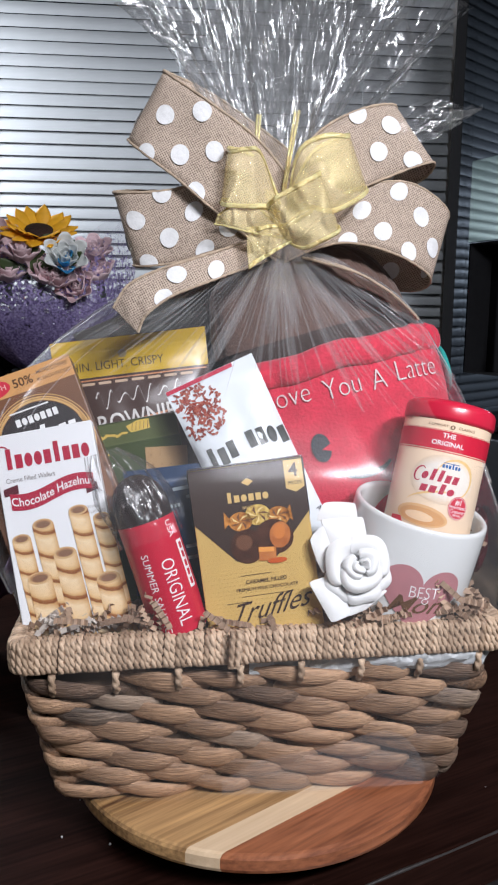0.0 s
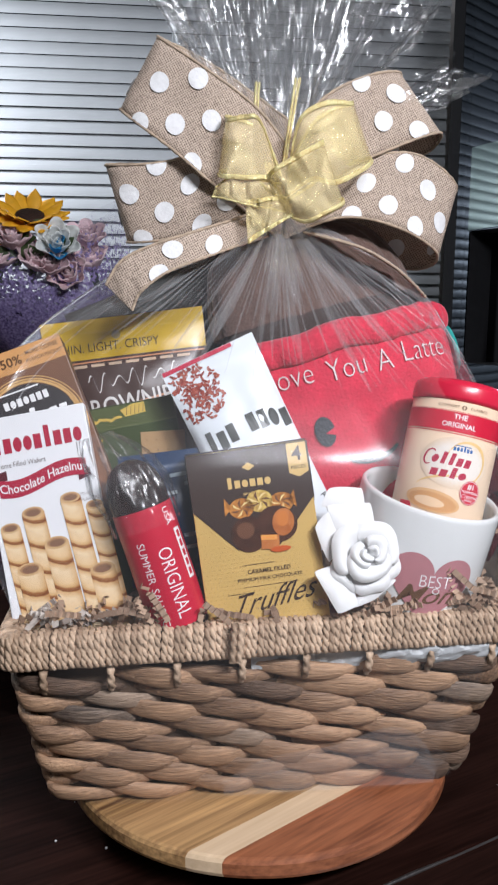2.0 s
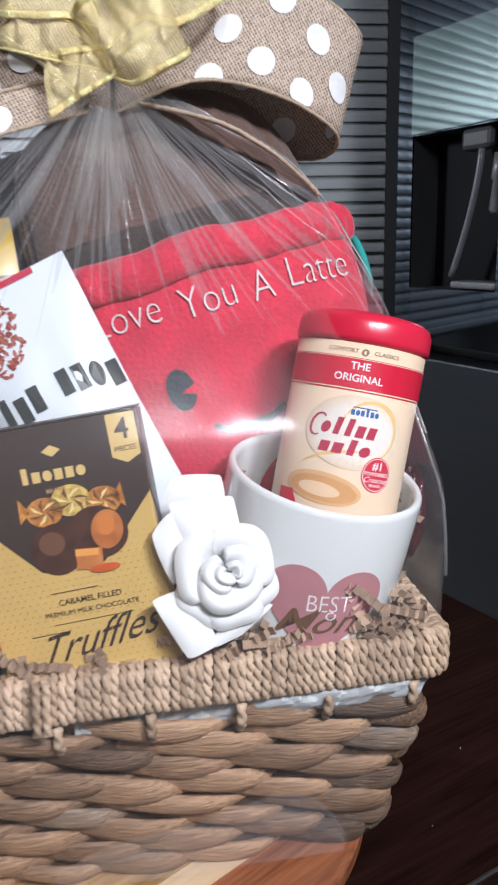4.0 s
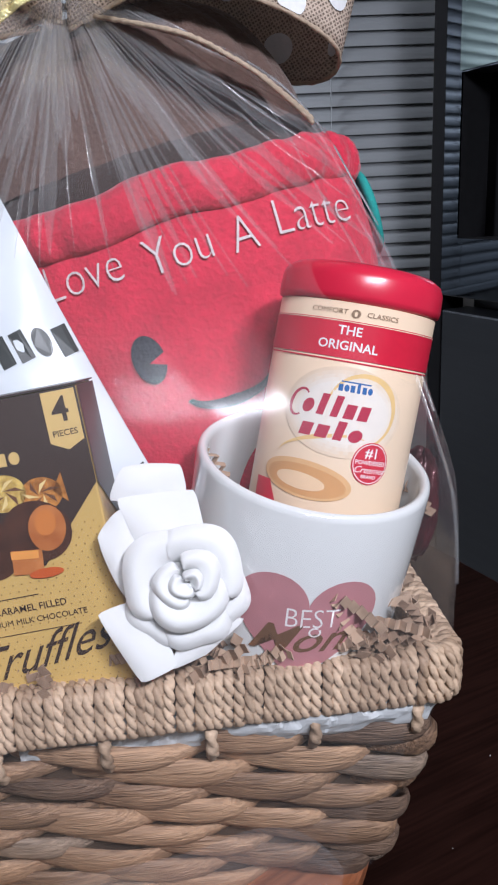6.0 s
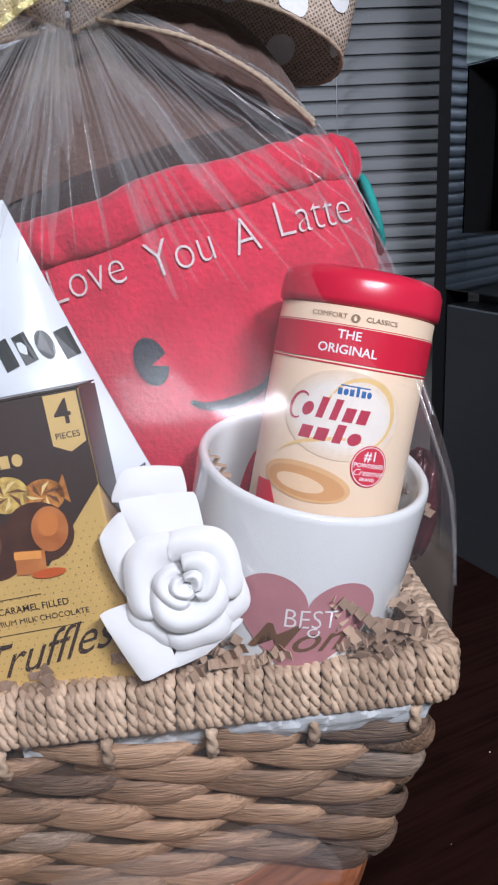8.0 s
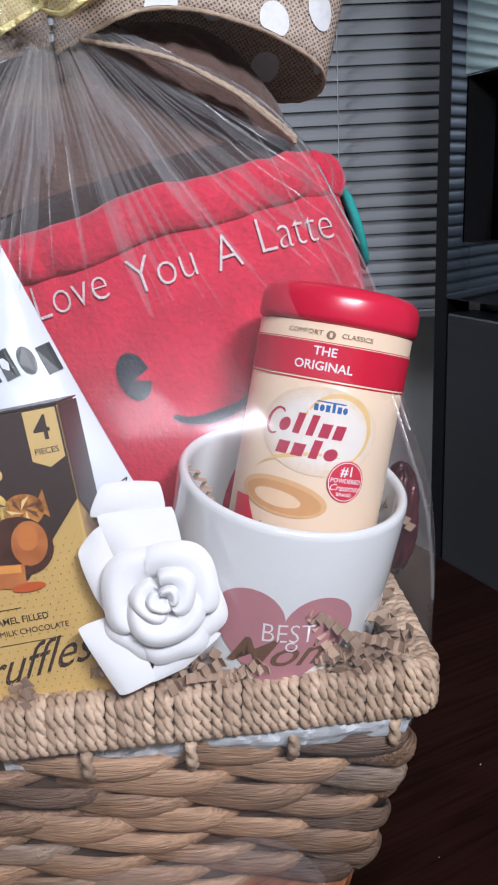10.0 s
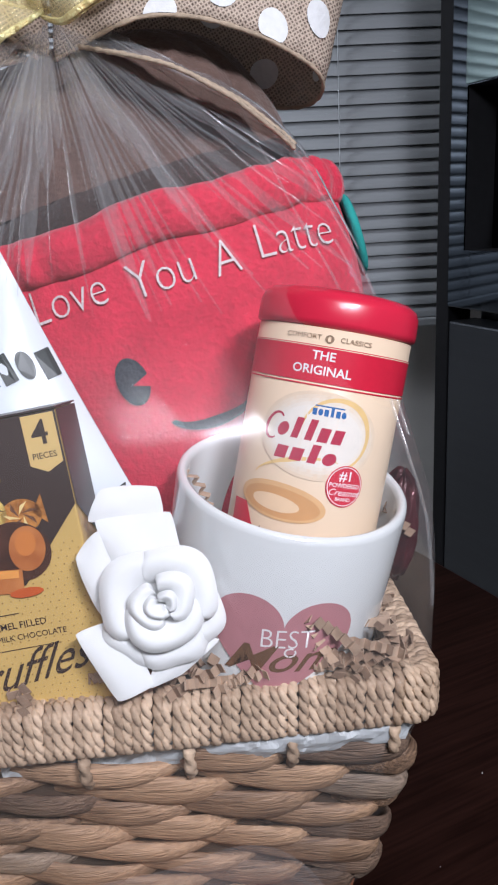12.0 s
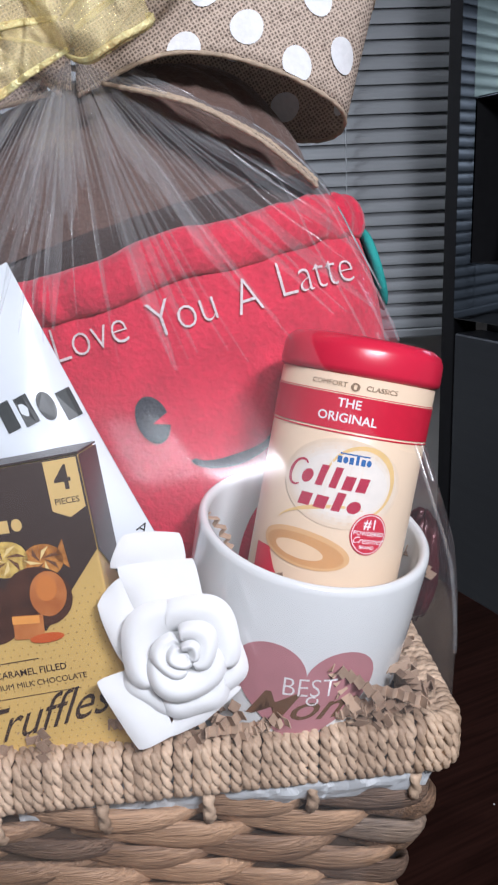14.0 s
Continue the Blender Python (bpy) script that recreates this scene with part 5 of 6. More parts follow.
def ribbon(parent, pairs, mat, hem, hem_r, name, dots=None, crinkle=0.0012, seed=0, spots=(), thick=0.0005, nu=60, border=0.0):
    """A band of cloth through pairs of (one edge, other edge), with hemmed edges and printed dots at spots (along, across), on both sides."""
    at = lambda u, v: ribbon_point(pairs, u, v, crinkle, seed)
    bm = grid(at, nu, 10)
    thicken(bm, thick)
    ob = part(name, bm, mat, parent, smooth=True)
    for v in (0.0, 1.0):
        pts = [at(i / nu, v) for i in range(nu + 1)]
        part("wired_hem", tube(pts, lambda f: hem_r * (1 + 0.22 * math.sin(f * 150)), 7), hem, ob, smooth=True)
    for v in ((0.0, 1.0 - border) if border else ()):
        bm = grid(lambda a, b: at(a, v + border * b) + Vector((0, -0.0006, 0)), nu, 3)
        thicken(bm, 0.0012)
        part("metallic_border", bm, hem, ob, "glittering gold border", smooth=True)
    r = 0.0070
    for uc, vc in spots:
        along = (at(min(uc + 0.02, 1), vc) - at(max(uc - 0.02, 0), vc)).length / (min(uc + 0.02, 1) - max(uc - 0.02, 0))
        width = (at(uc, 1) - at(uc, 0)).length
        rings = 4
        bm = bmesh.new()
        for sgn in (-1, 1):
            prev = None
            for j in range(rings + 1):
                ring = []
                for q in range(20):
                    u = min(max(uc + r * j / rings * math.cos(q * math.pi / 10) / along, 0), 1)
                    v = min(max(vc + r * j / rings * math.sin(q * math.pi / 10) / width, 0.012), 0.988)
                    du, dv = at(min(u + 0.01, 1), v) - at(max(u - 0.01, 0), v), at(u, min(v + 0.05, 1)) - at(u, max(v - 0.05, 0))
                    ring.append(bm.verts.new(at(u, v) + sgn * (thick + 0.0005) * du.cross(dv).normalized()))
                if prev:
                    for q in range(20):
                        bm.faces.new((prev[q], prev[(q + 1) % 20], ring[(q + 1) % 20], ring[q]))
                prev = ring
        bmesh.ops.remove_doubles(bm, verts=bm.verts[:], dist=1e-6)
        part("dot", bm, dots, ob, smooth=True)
    return ob


def cloth(name, colour, tint, see, thread=900.0, rough=0.85, metal=0.0, full=1.0):
    """Plain-woven cloth with open holes between its threads."""
    m = bpy.data.materials.new(name)
    m.use_nodes = True
    nt = m.node_tree
    n, l = nt.nodes, nt.links
    b = n["Principled BSDF"]
    tc = n.new("ShaderNodeTexCoord")
    heights = []
    for axis, turn in (("X", 0.0), ("Z", 0.0)):
        mp = n.new("ShaderNodeMapping")
        mp.inputs["Rotation"].default_value = (0.0, 0.5, 0.0)
        l.new(tc.outputs["Object"], mp.inputs[0])
        w = n.new("ShaderNodeTexWave")
        w.wave_type, w.bands_direction = "BANDS", axis
        w.inputs["Scale"].default_value, w.inputs["Distortion"].default_value, w.inputs["Detail Scale"].default_value = thread / 6.283 * 2, 2.2, 1.6
        l.new(mp.outputs[0], w.inputs[0])
        heights.append(w.outputs[1])
    mx = n.new("ShaderNodeMath")
    mx.operation = "MAXIMUM"
    l.new(heights[0], mx.inputs[0])
    l.new(heights[1], mx.inputs[1])
    ns = n.new("ShaderNodeTexNoise")
    ns.inputs["Scale"].default_value, ns.inputs["Detail"].default_value = 620, 3
    l.new(tc.outputs["Object"], ns.inputs[0])
    ad = n.new("ShaderNodeMath")
    ad.operation = "MULTIPLY_ADD"
    ad.inputs[1].default_value = 0.42
    l.new(mx.outputs[0], ad.inputs[0])
    hf = n.new("ShaderNodeMath")
    hf.operation = "MULTIPLY"
    hf.inputs[1].default_value = 0.72
    l.new(ns.outputs[0], hf.inputs[0])
    l.new(hf.outputs[0], ad.inputs[2])
    rp = n.new("ShaderNodeValToRGB")
    rp.color_ramp.elements[0].position, rp.color_ramp.elements[1].position = 0.36, 0.80
    rp.color_ramp.elements[0].color, rp.color_ramp.elements[1].color = (*tint, 1), (*colour, 1)
    l.new(ad.outputs[0], rp.inputs[0])
    l.new(rp.outputs[0], b.inputs["Base Color"])
    b.inputs["Roughness"].default_value, b.inputs["Metallic"].default_value = rough, metal
    bp = n.new("ShaderNodeBump")
    bp.inputs["Strength"].default_value, bp.inputs["Distance"].default_value = 0.6, 0.0006
    l.new(ad.outputs[0], bp.inputs["Height"])
    l.new(bp.outputs[0], b.inputs["Normal"])
    if see:
        al = n.new("ShaderNodeMapRange")
        al.inputs[1].default_value, al.inputs[2].default_value = 0.0, 1.0
        al.inputs[3].default_value, al.inputs[4].default_value = 1 - see, full
        l.new(mx.outputs[0], al.inputs[0])
        l.new(al.outputs[0], b.inputs["Alpha"])
    return m


BURLAP = [
    # upper left loop: out along the front, round the end, back behind
    [((0.016, 0.082, 0.405), (0.028, 0.088, 0.462)), ((-0.0245, 0.074, 0.4355), (0.003, 0.080, 0.488)), ((-0.060, 0.078, 0.4640), (-0.030, 0.084, 0.513)),
      ((-0.0885, 0.092, 0.4865), (-0.0615, 0.096, 0.5355)), ((-0.086, 0.112, 0.492), (-0.060, 0.114, 0.541)), ((-0.050, 0.126, 0.478), (-0.024, 0.124, 0.528)), ((0.012, 0.112, 0.440), (0.030, 0.110, 0.488))],
    # lower left loop
    [((0.020, 0.086, 0.408), (0.024, 0.090, 0.455)), ((-0.020, 0.079, 0.4135), (-0.018, 0.084, 0.464)), ((-0.058, 0.081, 0.4030), (-0.062, 0.087, 0.4545)),
      ((-0.0860, 0.092, 0.4010), (-0.0990, 0.096, 0.4530)), ((-0.0830, 0.112, 0.405), (-0.0960, 0.116, 0.4575)), ((-0.046, 0.122, 0.408), (-0.052, 0.126, 0.460)), ((0.016, 0.112, 0.415), (0.020, 0.114, 0.462))],
    # upper right loop
    [((0.024, 0.086, 0.410), (0.018, 0.090, 0.462)), ((0.060, 0.081, 0.4480), (0.046, 0.086, 0.497)), ((0.096, 0.084, 0.4660), (0.078, 0.090, 0.515)),
      ((0.1345, 0.092, 0.4800), (0.1050, 0.098, 0.5210)), ((0.1330, 0.116, 0.4700), (0.1060, 0.118, 0.5160)), ((0.092, 0.126, 0.455), (0.070, 0.124, 0.502)), ((0.020, 0.112, 0.420), (0.020, 0.112, 0.466))],
    # lower right loop
    [((0.022, 0.086, 0.405), (0.024, 0.090, 0.452)), ((0.062, 0.079, 0.4190), (0.070, 0.086, 0.4600)), ((0.104, 0.079, 0.4120), (0.116, 0.088, 0.4640)),
      ((0.1370, 0.094, 0.3960), (0.1500, 0.098, 0.4460)), ((0.1330, 0.120, 0.3860), (0.1470, 0.122, 0.4360)), ((0.090, 0.128, 0.392), (0.096, 0.130, 0.442)), ((0.020, 0.112, 0.408), (0.022, 0.114, 0.455))],
    # left tail, folded and cut in a swallowtail
    [((0.010, 0.086, 0.406), (0.006, 0.090, 0.424)), ((-0.030, 0.050, 0.391), (-0.032, 0.058, 0.409)), ((-0.060, 0.038, 0.379), (-0.068, 0.050, 0.397)), ((-0.078, 0.034, 0.3660), (-0.090, 0.046, 0.386)), ((-0.084, 0.034, 0.3540), (-0.1010, 0.046, 0.3700))],
    # right tail, seen on edge
    [((0.034, 0.076, 0.408), (0.040, 0.096, 0.411)), ((0.070, 0.056, 0.3965), (0.073, 0.076, 0.3985)), ((0.098, 0.058, 0.3815), (0.101, 0.078, 0.3840)), ((0.1215, 0.070, 0.3640), (0.1235, 0.082, 0.3665))],
]


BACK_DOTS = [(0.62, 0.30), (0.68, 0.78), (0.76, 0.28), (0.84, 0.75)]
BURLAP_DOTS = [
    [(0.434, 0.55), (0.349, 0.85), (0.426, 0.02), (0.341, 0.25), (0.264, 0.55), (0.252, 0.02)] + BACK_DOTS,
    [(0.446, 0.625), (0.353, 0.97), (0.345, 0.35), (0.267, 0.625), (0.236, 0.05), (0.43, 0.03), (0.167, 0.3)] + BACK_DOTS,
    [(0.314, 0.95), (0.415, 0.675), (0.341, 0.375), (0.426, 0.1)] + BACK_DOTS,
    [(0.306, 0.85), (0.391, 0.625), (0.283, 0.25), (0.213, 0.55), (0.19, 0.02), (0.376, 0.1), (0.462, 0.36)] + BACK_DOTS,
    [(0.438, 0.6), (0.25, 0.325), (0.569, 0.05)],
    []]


def burlap_bow():
    ob = thing("burlap_bow", "natural burlap bow with large white dots tied round the wrap", "bow")
    mat = cloth("burlap", (0.60, 0.48, 0.385), (0.14, 0.096, 0.072), 0.24, 640)
    hem = material("burlap_hem", (0.50, 0.385, 0.28), 0.8, scale=400, vary=0.2, bump=0.5)
    dot = material("white_dot_print", (0.80, 0.80, 0.80), 0.7, scale=350, vary=0.05, bump=0.25)
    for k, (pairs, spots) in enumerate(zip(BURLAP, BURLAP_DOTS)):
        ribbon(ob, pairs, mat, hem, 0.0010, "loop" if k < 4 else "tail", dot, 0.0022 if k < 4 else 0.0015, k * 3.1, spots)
    return ob


def gold_bow():
    ob = thing("gold_organza_bow", "sheer gold organza bow with metallic edges over the burlap bow", "bow")
    mat = cloth("gold_organza", (1.0, 0.86, 0.47), (0.86, 0.67, 0.28), 0.92, 1400, 0.20, 0.30, 0.40)
    hem = material("gold_thread", (1.0, 0.79, 0.42), 0.26, 0.3, scale=1100, vary=0.2, bump=0.5, tint=(0.66, 0.43, 0.15))
    loops = [
        # left loop, right loop, front tail, lower fold, hanging tail, two upright ends
        [((0.016, 0.066, 0.430), (0.016, 0.068, 0.444)), ((0.007, 0.057, 0.4395), (0.001, 0.057, 0.4765)), ((-0.010, 0.053, 0.4390), (-0.009, 0.053, 0.4785)), ((-0.0245, 0.058, 0.4410), (-0.0200, 0.060, 0.4780)), ((-0.0240, 0.073, 0.4460), (-0.0185, 0.075, 0.4830)), ((-0.004, 0.081, 0.444), (0.000, 0.081, 0.478)), ((0.016, 0.082, 0.432), (0.018, 0.082, 0.450))],
        [((0.020, 0.068, 0.430), (0.022, 0.068, 0.448)), ((0.036, 0.058, 0.4400), (0.0265, 0.058, 0.4780)), ((0.0520, 0.053, 0.4370), (0.0430, 0.053, 0.4885)), ((0.0750, 0.059, 0.4500), (0.0620, 0.061, 0.4905)), ((0.0770, 0.075, 0.4570), (0.0630, 0.077, 0.4940)), ((0.050, 0.085, 0.446), (0.042, 0.085, 0.484)), ((0.024, 0.085, 0.430), (0.024, 0.085, 0.452))],
        [((0.0200, 0.060, 0.4170), (0.0050, 0.060, 0.4400)), ((0.0310, 0.051, 0.4115), (0.0090, 0.051, 0.4455)), ((0.0430, 0.047, 0.4165), (0.0250, 0.047, 0.4545)), ((0.0550, 0.050, 0.4230), (0.0400, 0.050, 0.4630)), ((0.0565, 0.060, 0.4280), (0.0425, 0.060, 0.4650))],
        [((0.020, 0.064, 0.420), (0.016, 0.062, 0.438)), ((-0.004, 0.055, 0.4225), (-0.002, 0.056, 0.4395)), ((-0.020, 0.054, 0.4260), (-0.018, 0.056, 0.4405)), ((-0.0310, 0.059, 0.4285), (-0.0285, 0.062, 0.4345))],
        [((0.0240, 0.060, 0.4180), (0.0200, 0.062, 0.4300)), ((0.0090, 0.056, 0.4090), (0.0070, 0.057, 0.4280)), ((-0.0072, 0.054, 0.3985), (-0.0090, 0.056, 0.4255))],
        [((0.0010, 0.088, 0.4400), (0.0026, 0.090, 0.4400)), ((0.0005, 0.086, 0.4900), (0.0028, 0.088, 0.4900)), ((0.0015, 0.086, 0.5080), (0.0040, 0.088, 0.5085))],
        [((0.0200, 0.082, 0.4550), (0.0218, 0.084, 0.4550)), ((0.0255, 0.084, 0.4900), (0.0280, 0.086, 0.4900)), ((0.0290, 0.088, 0.5120), (0.0325, 0.090, 0.5125))],
    ]
    for k, pairs in enumerate(loops):
        ribbon(ob, pairs, mat, hem, 0.0007 if k < 5 else 0.0009, "loop" if k < 3 else "tail", None, 0.0034 if k < 5 else 0.0003, 20 + k * 2.7, thick=0.0003, nu=44, border=(0.06, 0.055, 0.06, 0.0, 0.10, 0.0, 0.0)[k])
    return ob


plush_cup()
foam_rose()
burlap_bow()
gold_bow()


# ---- clear wrap ----
NECK = Vector((0.020, 0.104, 0.4235))
#         height, left, right, front, back
WRAP = [(0.0375, -0.142, 0.142, -0.010, 0.165), (0.100, -0.152, 0.152, -0.028, 0.178), (0.150, -0.1605, 0.1605, -0.046, 0.190), (0.180, -0.1640, 0.1625, -0.0485, 0.194),
        (0.215, -0.176, 0.1610, -0.052, 0.196), (0.255, -0.188, 0.1575, -0.050, 0.196), (0.290, -0.183, 0.1530, -0.036, 0.192), (0.315, -0.174, 0.1485, -0.020, 0.186), (0.340, -0.153, 0.140, 0.006, 0.178),
        (0.362, -0.125, 0.130, 0.030, 0.168), (0.385, -0.090, 0.108, 0.052, 0.154), (0.405, -0.050, 0.074, 0.072, 0.138), (0.418, -0.012, 0.046, 0.088, 0.122), (0.4265, 0.008, 0.032, 0.094, 0.114)]


def wrap_power(z):
    """How boxy the wrap is at height z: flat-sided round the packages, round at the neck."""
    return 0.34 + 0.66 * min(1, max(0, (z - 0.235) / 0.125))


def wrap_point(a, f, lift=0.0):
    """Point of the wrap at the angle a round the basket, f from foot to neck, with pleats that gather towards the neck."""
    g = f * (len(WRAP) - 1)
    i = min(int(g), len(WRAP) - 2)
    g -= i
    rows = [WRAP[min(max(i + d, 0), len(WRAP) - 1)] for d in (-1, 0, 1, 2)]
    z, x0, x1, y0, y1 = [0.5 * (2 * p1 + (p2 - p0) * g + (2 * p0 - 5 * p1 + 4 * p2 - p3) * g * g + (3 * p1 - p0 - 3 * p2 + p3) * g ** 3) for p0, p1, p2, p3 in zip(*rows)]
    up = max(0.0, (z - 0.27) / 0.155)
    power = wrap_power(z)
    c, s = math.cos(a), math.sin(a)
    cx, cy, hx, hy = (x0 + x1) / 2, (y0 + y1) / 2, (x1 - x0) / 2, (y1 - y0) / 2
    pleat = (0.0012 * math.sin(23 * a + 1.3) + 0.0010 * math.sin(37 * a) + 0.0008 * math.sin(61 * a + 0.6)) * up * min(1, (1.08 - up) * 3)
    slack = 0.0028 * noise.noise(Vector((c * 2.4, s * 2.4, z * 17))) * min(1, max(0, (z - 0.18) / 0.04))
    k = pleat + slack + lift
    return Vector((cx + (hx + k) * math.copysign(abs(c) ** power, c), cy + (hy + k) * math.copysign(abs(s) ** power, s), z))


def wrap_ray(x, drop, lift=0.0):
    """Point on the front of the wrap at x, drop below the neck: folds pulled straight from the tie."""
    z = WRAP[-1][0] - drop
    i = max(j for j in range(len(WRAP) - 1) if WRAP[j][0] <= z)
    f = (i + (z - WRAP[i][0]) / (WRAP[i + 1][0] - WRAP[i][0])) / (len(WRAP) - 1)
    right, left = wrap_point(0.0, f), wrap_point(math.pi, f)
    c = min(max((2 * x - right.x - left.x) / (right.x - left.x), -0.97), 0.97)
    power = wrap_power(z)
    return wrap_point(-math.acos(math.copysign(abs(c) ** (1 / power), c)), f, lift)


def clear_wrap():
    ob = thing("cellophane_wrap", "clear crinkled cellophane gathered above the basket", "gift wrap")
    part("bag", grid(lambda u, v: wrap_point(2 * math.pi * u, v), 300, 90, True), M["film"], ob, "clear pleated film", smooth=True, shadow=False)
    rng = random.Random(8)
    for k in range(170):
        slope = math.tan(math.radians(-72 + 144 * ((k * 0.618) % 1.0)))
        reach = rng.uniform(0.045, 0.125)
        w = rng.choice((0.0005, 0.0007, 0.0009, 0.0013, 0.0020, 0.0034, 0.0062))

        def fold(u, v, slope=slope, reach=reach, w=w):
            drop = 0.004 + (reach * math.cos(math.atan(slope)) ** 0.35 - 0.004) * v
            taper = v ** 0.8 * min(1.0, 4.5 * (1 - v) + 0.12)
            return wrap_ray(NECK.x + slope * drop * 1.25 + (u - 0.5) * w * taper * (1 + 0.5 * abs(slope)), drop, 0.0012 + 0.0010 * math.sin(math.pi * u))
        part("pleat", grid(fold, 3, 16), M["pleat"], ob, smooth=True, shadow=False)
    for k in range(7):
        a, f0, tall, w = rng.uniform(-0.80, -0.30) if k < 4 else rng.uniform(3.0, 4.0), rng.uniform(0.22, 0.50), rng.uniform(0.10, 0.30), rng.uniform(0.0012, 0.0028)
        wander = rng.uniform(-0.06, 0.06)

        def crease(u, v, a=a, f0=f0, tall=tall, w=w, wander=wander):
            return wrap_point(a + wander * v + (u - 0.5) * w * math.sin(math.pi * min(max(v, 0.02), 0.98)), f0 + tall * v, 0.0010 + 0.0014 * math.sin(math.pi * u))
        part("crease", grid(crease, 3, 14), M["pleat"], ob, smooth=True, shadow=False)

    def flare(seed, spread, depth, tall, lean, a0, a1):
        def fn(u, v):
            a = a0 + (a1 - a0) * u
            wob = a + 0.05 * math.sin(v * 7 + seed * 3)
            ridge = 1.2 * (abs(math.sin(wob * 6 + seed)) * 2 - 1) + 0.8 * (abs(math.sin(wob * 10 + 2.1 * seed)) * 2 - 1) + 0.35 * math.sin(wob * 31 + seed)
            n1 = noise.noise(Vector((a * 2.2, v * 3, seed)))
            n2 = noise.noise(Vector((a * 9, v * 8, seed + 4))) + 0.8 * abs(noise.noise(Vector((a * 16, v * 15, seed + 6))))
            rad = 0.010 + spread * v ** 1.15 * (1 + 0.16 * n1 + 0.05 * ridge * v)
            dep = 0.009 + depth * v ** 1.1 * (1 + 0.25 * n1 + 0.22 * ridge * v)
            top = tall * (1 + 0.14 * noise.noise(Vector((a * 3.1, 0, seed + 9))) - 0.10 * abs(math.cos(a)) ** 3)
            return NECK + Vector((math.cos(a) * rad + lean * v, math.sin(a) * dep + 0.0065 * n2 * v, 0.002 + top * v - 0.015 * v * v * abs(math.cos(a)) + 0.006 * n2 * v))
        return grid(fn, 220, 50)

    for seed, spread, depth, tall, lean in ((1.0, 0.100, 0.050, 0.235, -0.006), (4.2, 0.108, 0.060, 0.195, 0.014), (7.7, 0.065, 0.030, 0.245, -0.004)):
        part("flared_top", flare(seed, spread, depth, tall, lean, 0, 2 * math.pi), M["film_top"], ob, "crumpled film standing above the bow", smooth=True, shadow=False)
    part("flared_top", flare(2.6, 0.118, 0.03, 0.125, 0.010, -0.7, 0.5), M["film_top"], ob, "crumpled film standing above the bow", smooth=True, shadow=False)
    # The film's pale sheen over the lower weave is put in as white.
    def overlap(u, v):
        x = -0.03 + 0.142 * u
        z = 0.041 + (0.012 + 0.052 * u ** 0.8 + 0.004 * math.sin(9 * u)) * (1 - 0.8 * u ** 7) * v
        y = -(0.0115 + 0.036 * (z - 0.037) / 0.138) + 0.0015 * noise.noise(Vector((u * 5, v * 3, 2)))
        return Vector((x, y, z))
    part("overlap", grid(overlap, 40, 16), M["overlap"], ob, "overlapping film with its sheen put in as milky white", smooth=True, shadow=False)
    part("neck_tie", tube([NECK + Vector((0.0135 * math.cos(t * 0.35), 0.0115 * math.sin(t * 0.35), 0.0006 * t - 0.006)) for t in range(40)], 0.0012, 6), M["twine"], ob)
    return ob


M["film"] = film_material("clear_film", 0.010, 0.26, 0.026, 0.13, 0.05, 26)
M["film_top"] = film_material("crumpled_film", 0.072, 0.36, 0.016, 0.055, 0.8, 45, (1, 1, 0.22))
M["pleat"] = film_material("folded_film", 0.024, 0.16, 0.055, 0.14, 0.2, 60)
M["overlap"] = film_material("overlapping_film", 0.02, 0.3, 0.075, 0.14, 0.15, 40)
M["twine"] = material("twine", (0.40, 0.27, 0.15), 0.8, scale=400, vary=0.2, bump=0.4)
clear_wrap()


# ---- paper shreds ----
def shred_mesh(folds, w, seg, seed, curl=None):
    """A strip of crinkle-cut paper, folded to and fro and bent."""
    rng = random.Random(seed)
    bend, twist = curl or rng.uniform(-26, 26), rng.uniform(-1.2, 1.2)

    def fn(u, v):
        k = v * folds
        tri = abs((k % 2) - 1) * 2 - 1
        x = (v - 0.5) * folds * seg * 0.55
        z = tri * seg * 0.42 - bend * x * x
        a = twist * x / 0.02
        y = (u - 0.5) * w
        return Vector((x, y * math.cos(a) - z * math.sin(a) * 0.4, z + y * math.sin(a)))
    bm = grid(fn, 1, folds)
    thicken(bm, 0.0003)
    me = bpy.data.meshes.new("paper_shred")
    bm.to_mesh(me)
    bm.free()
    return me


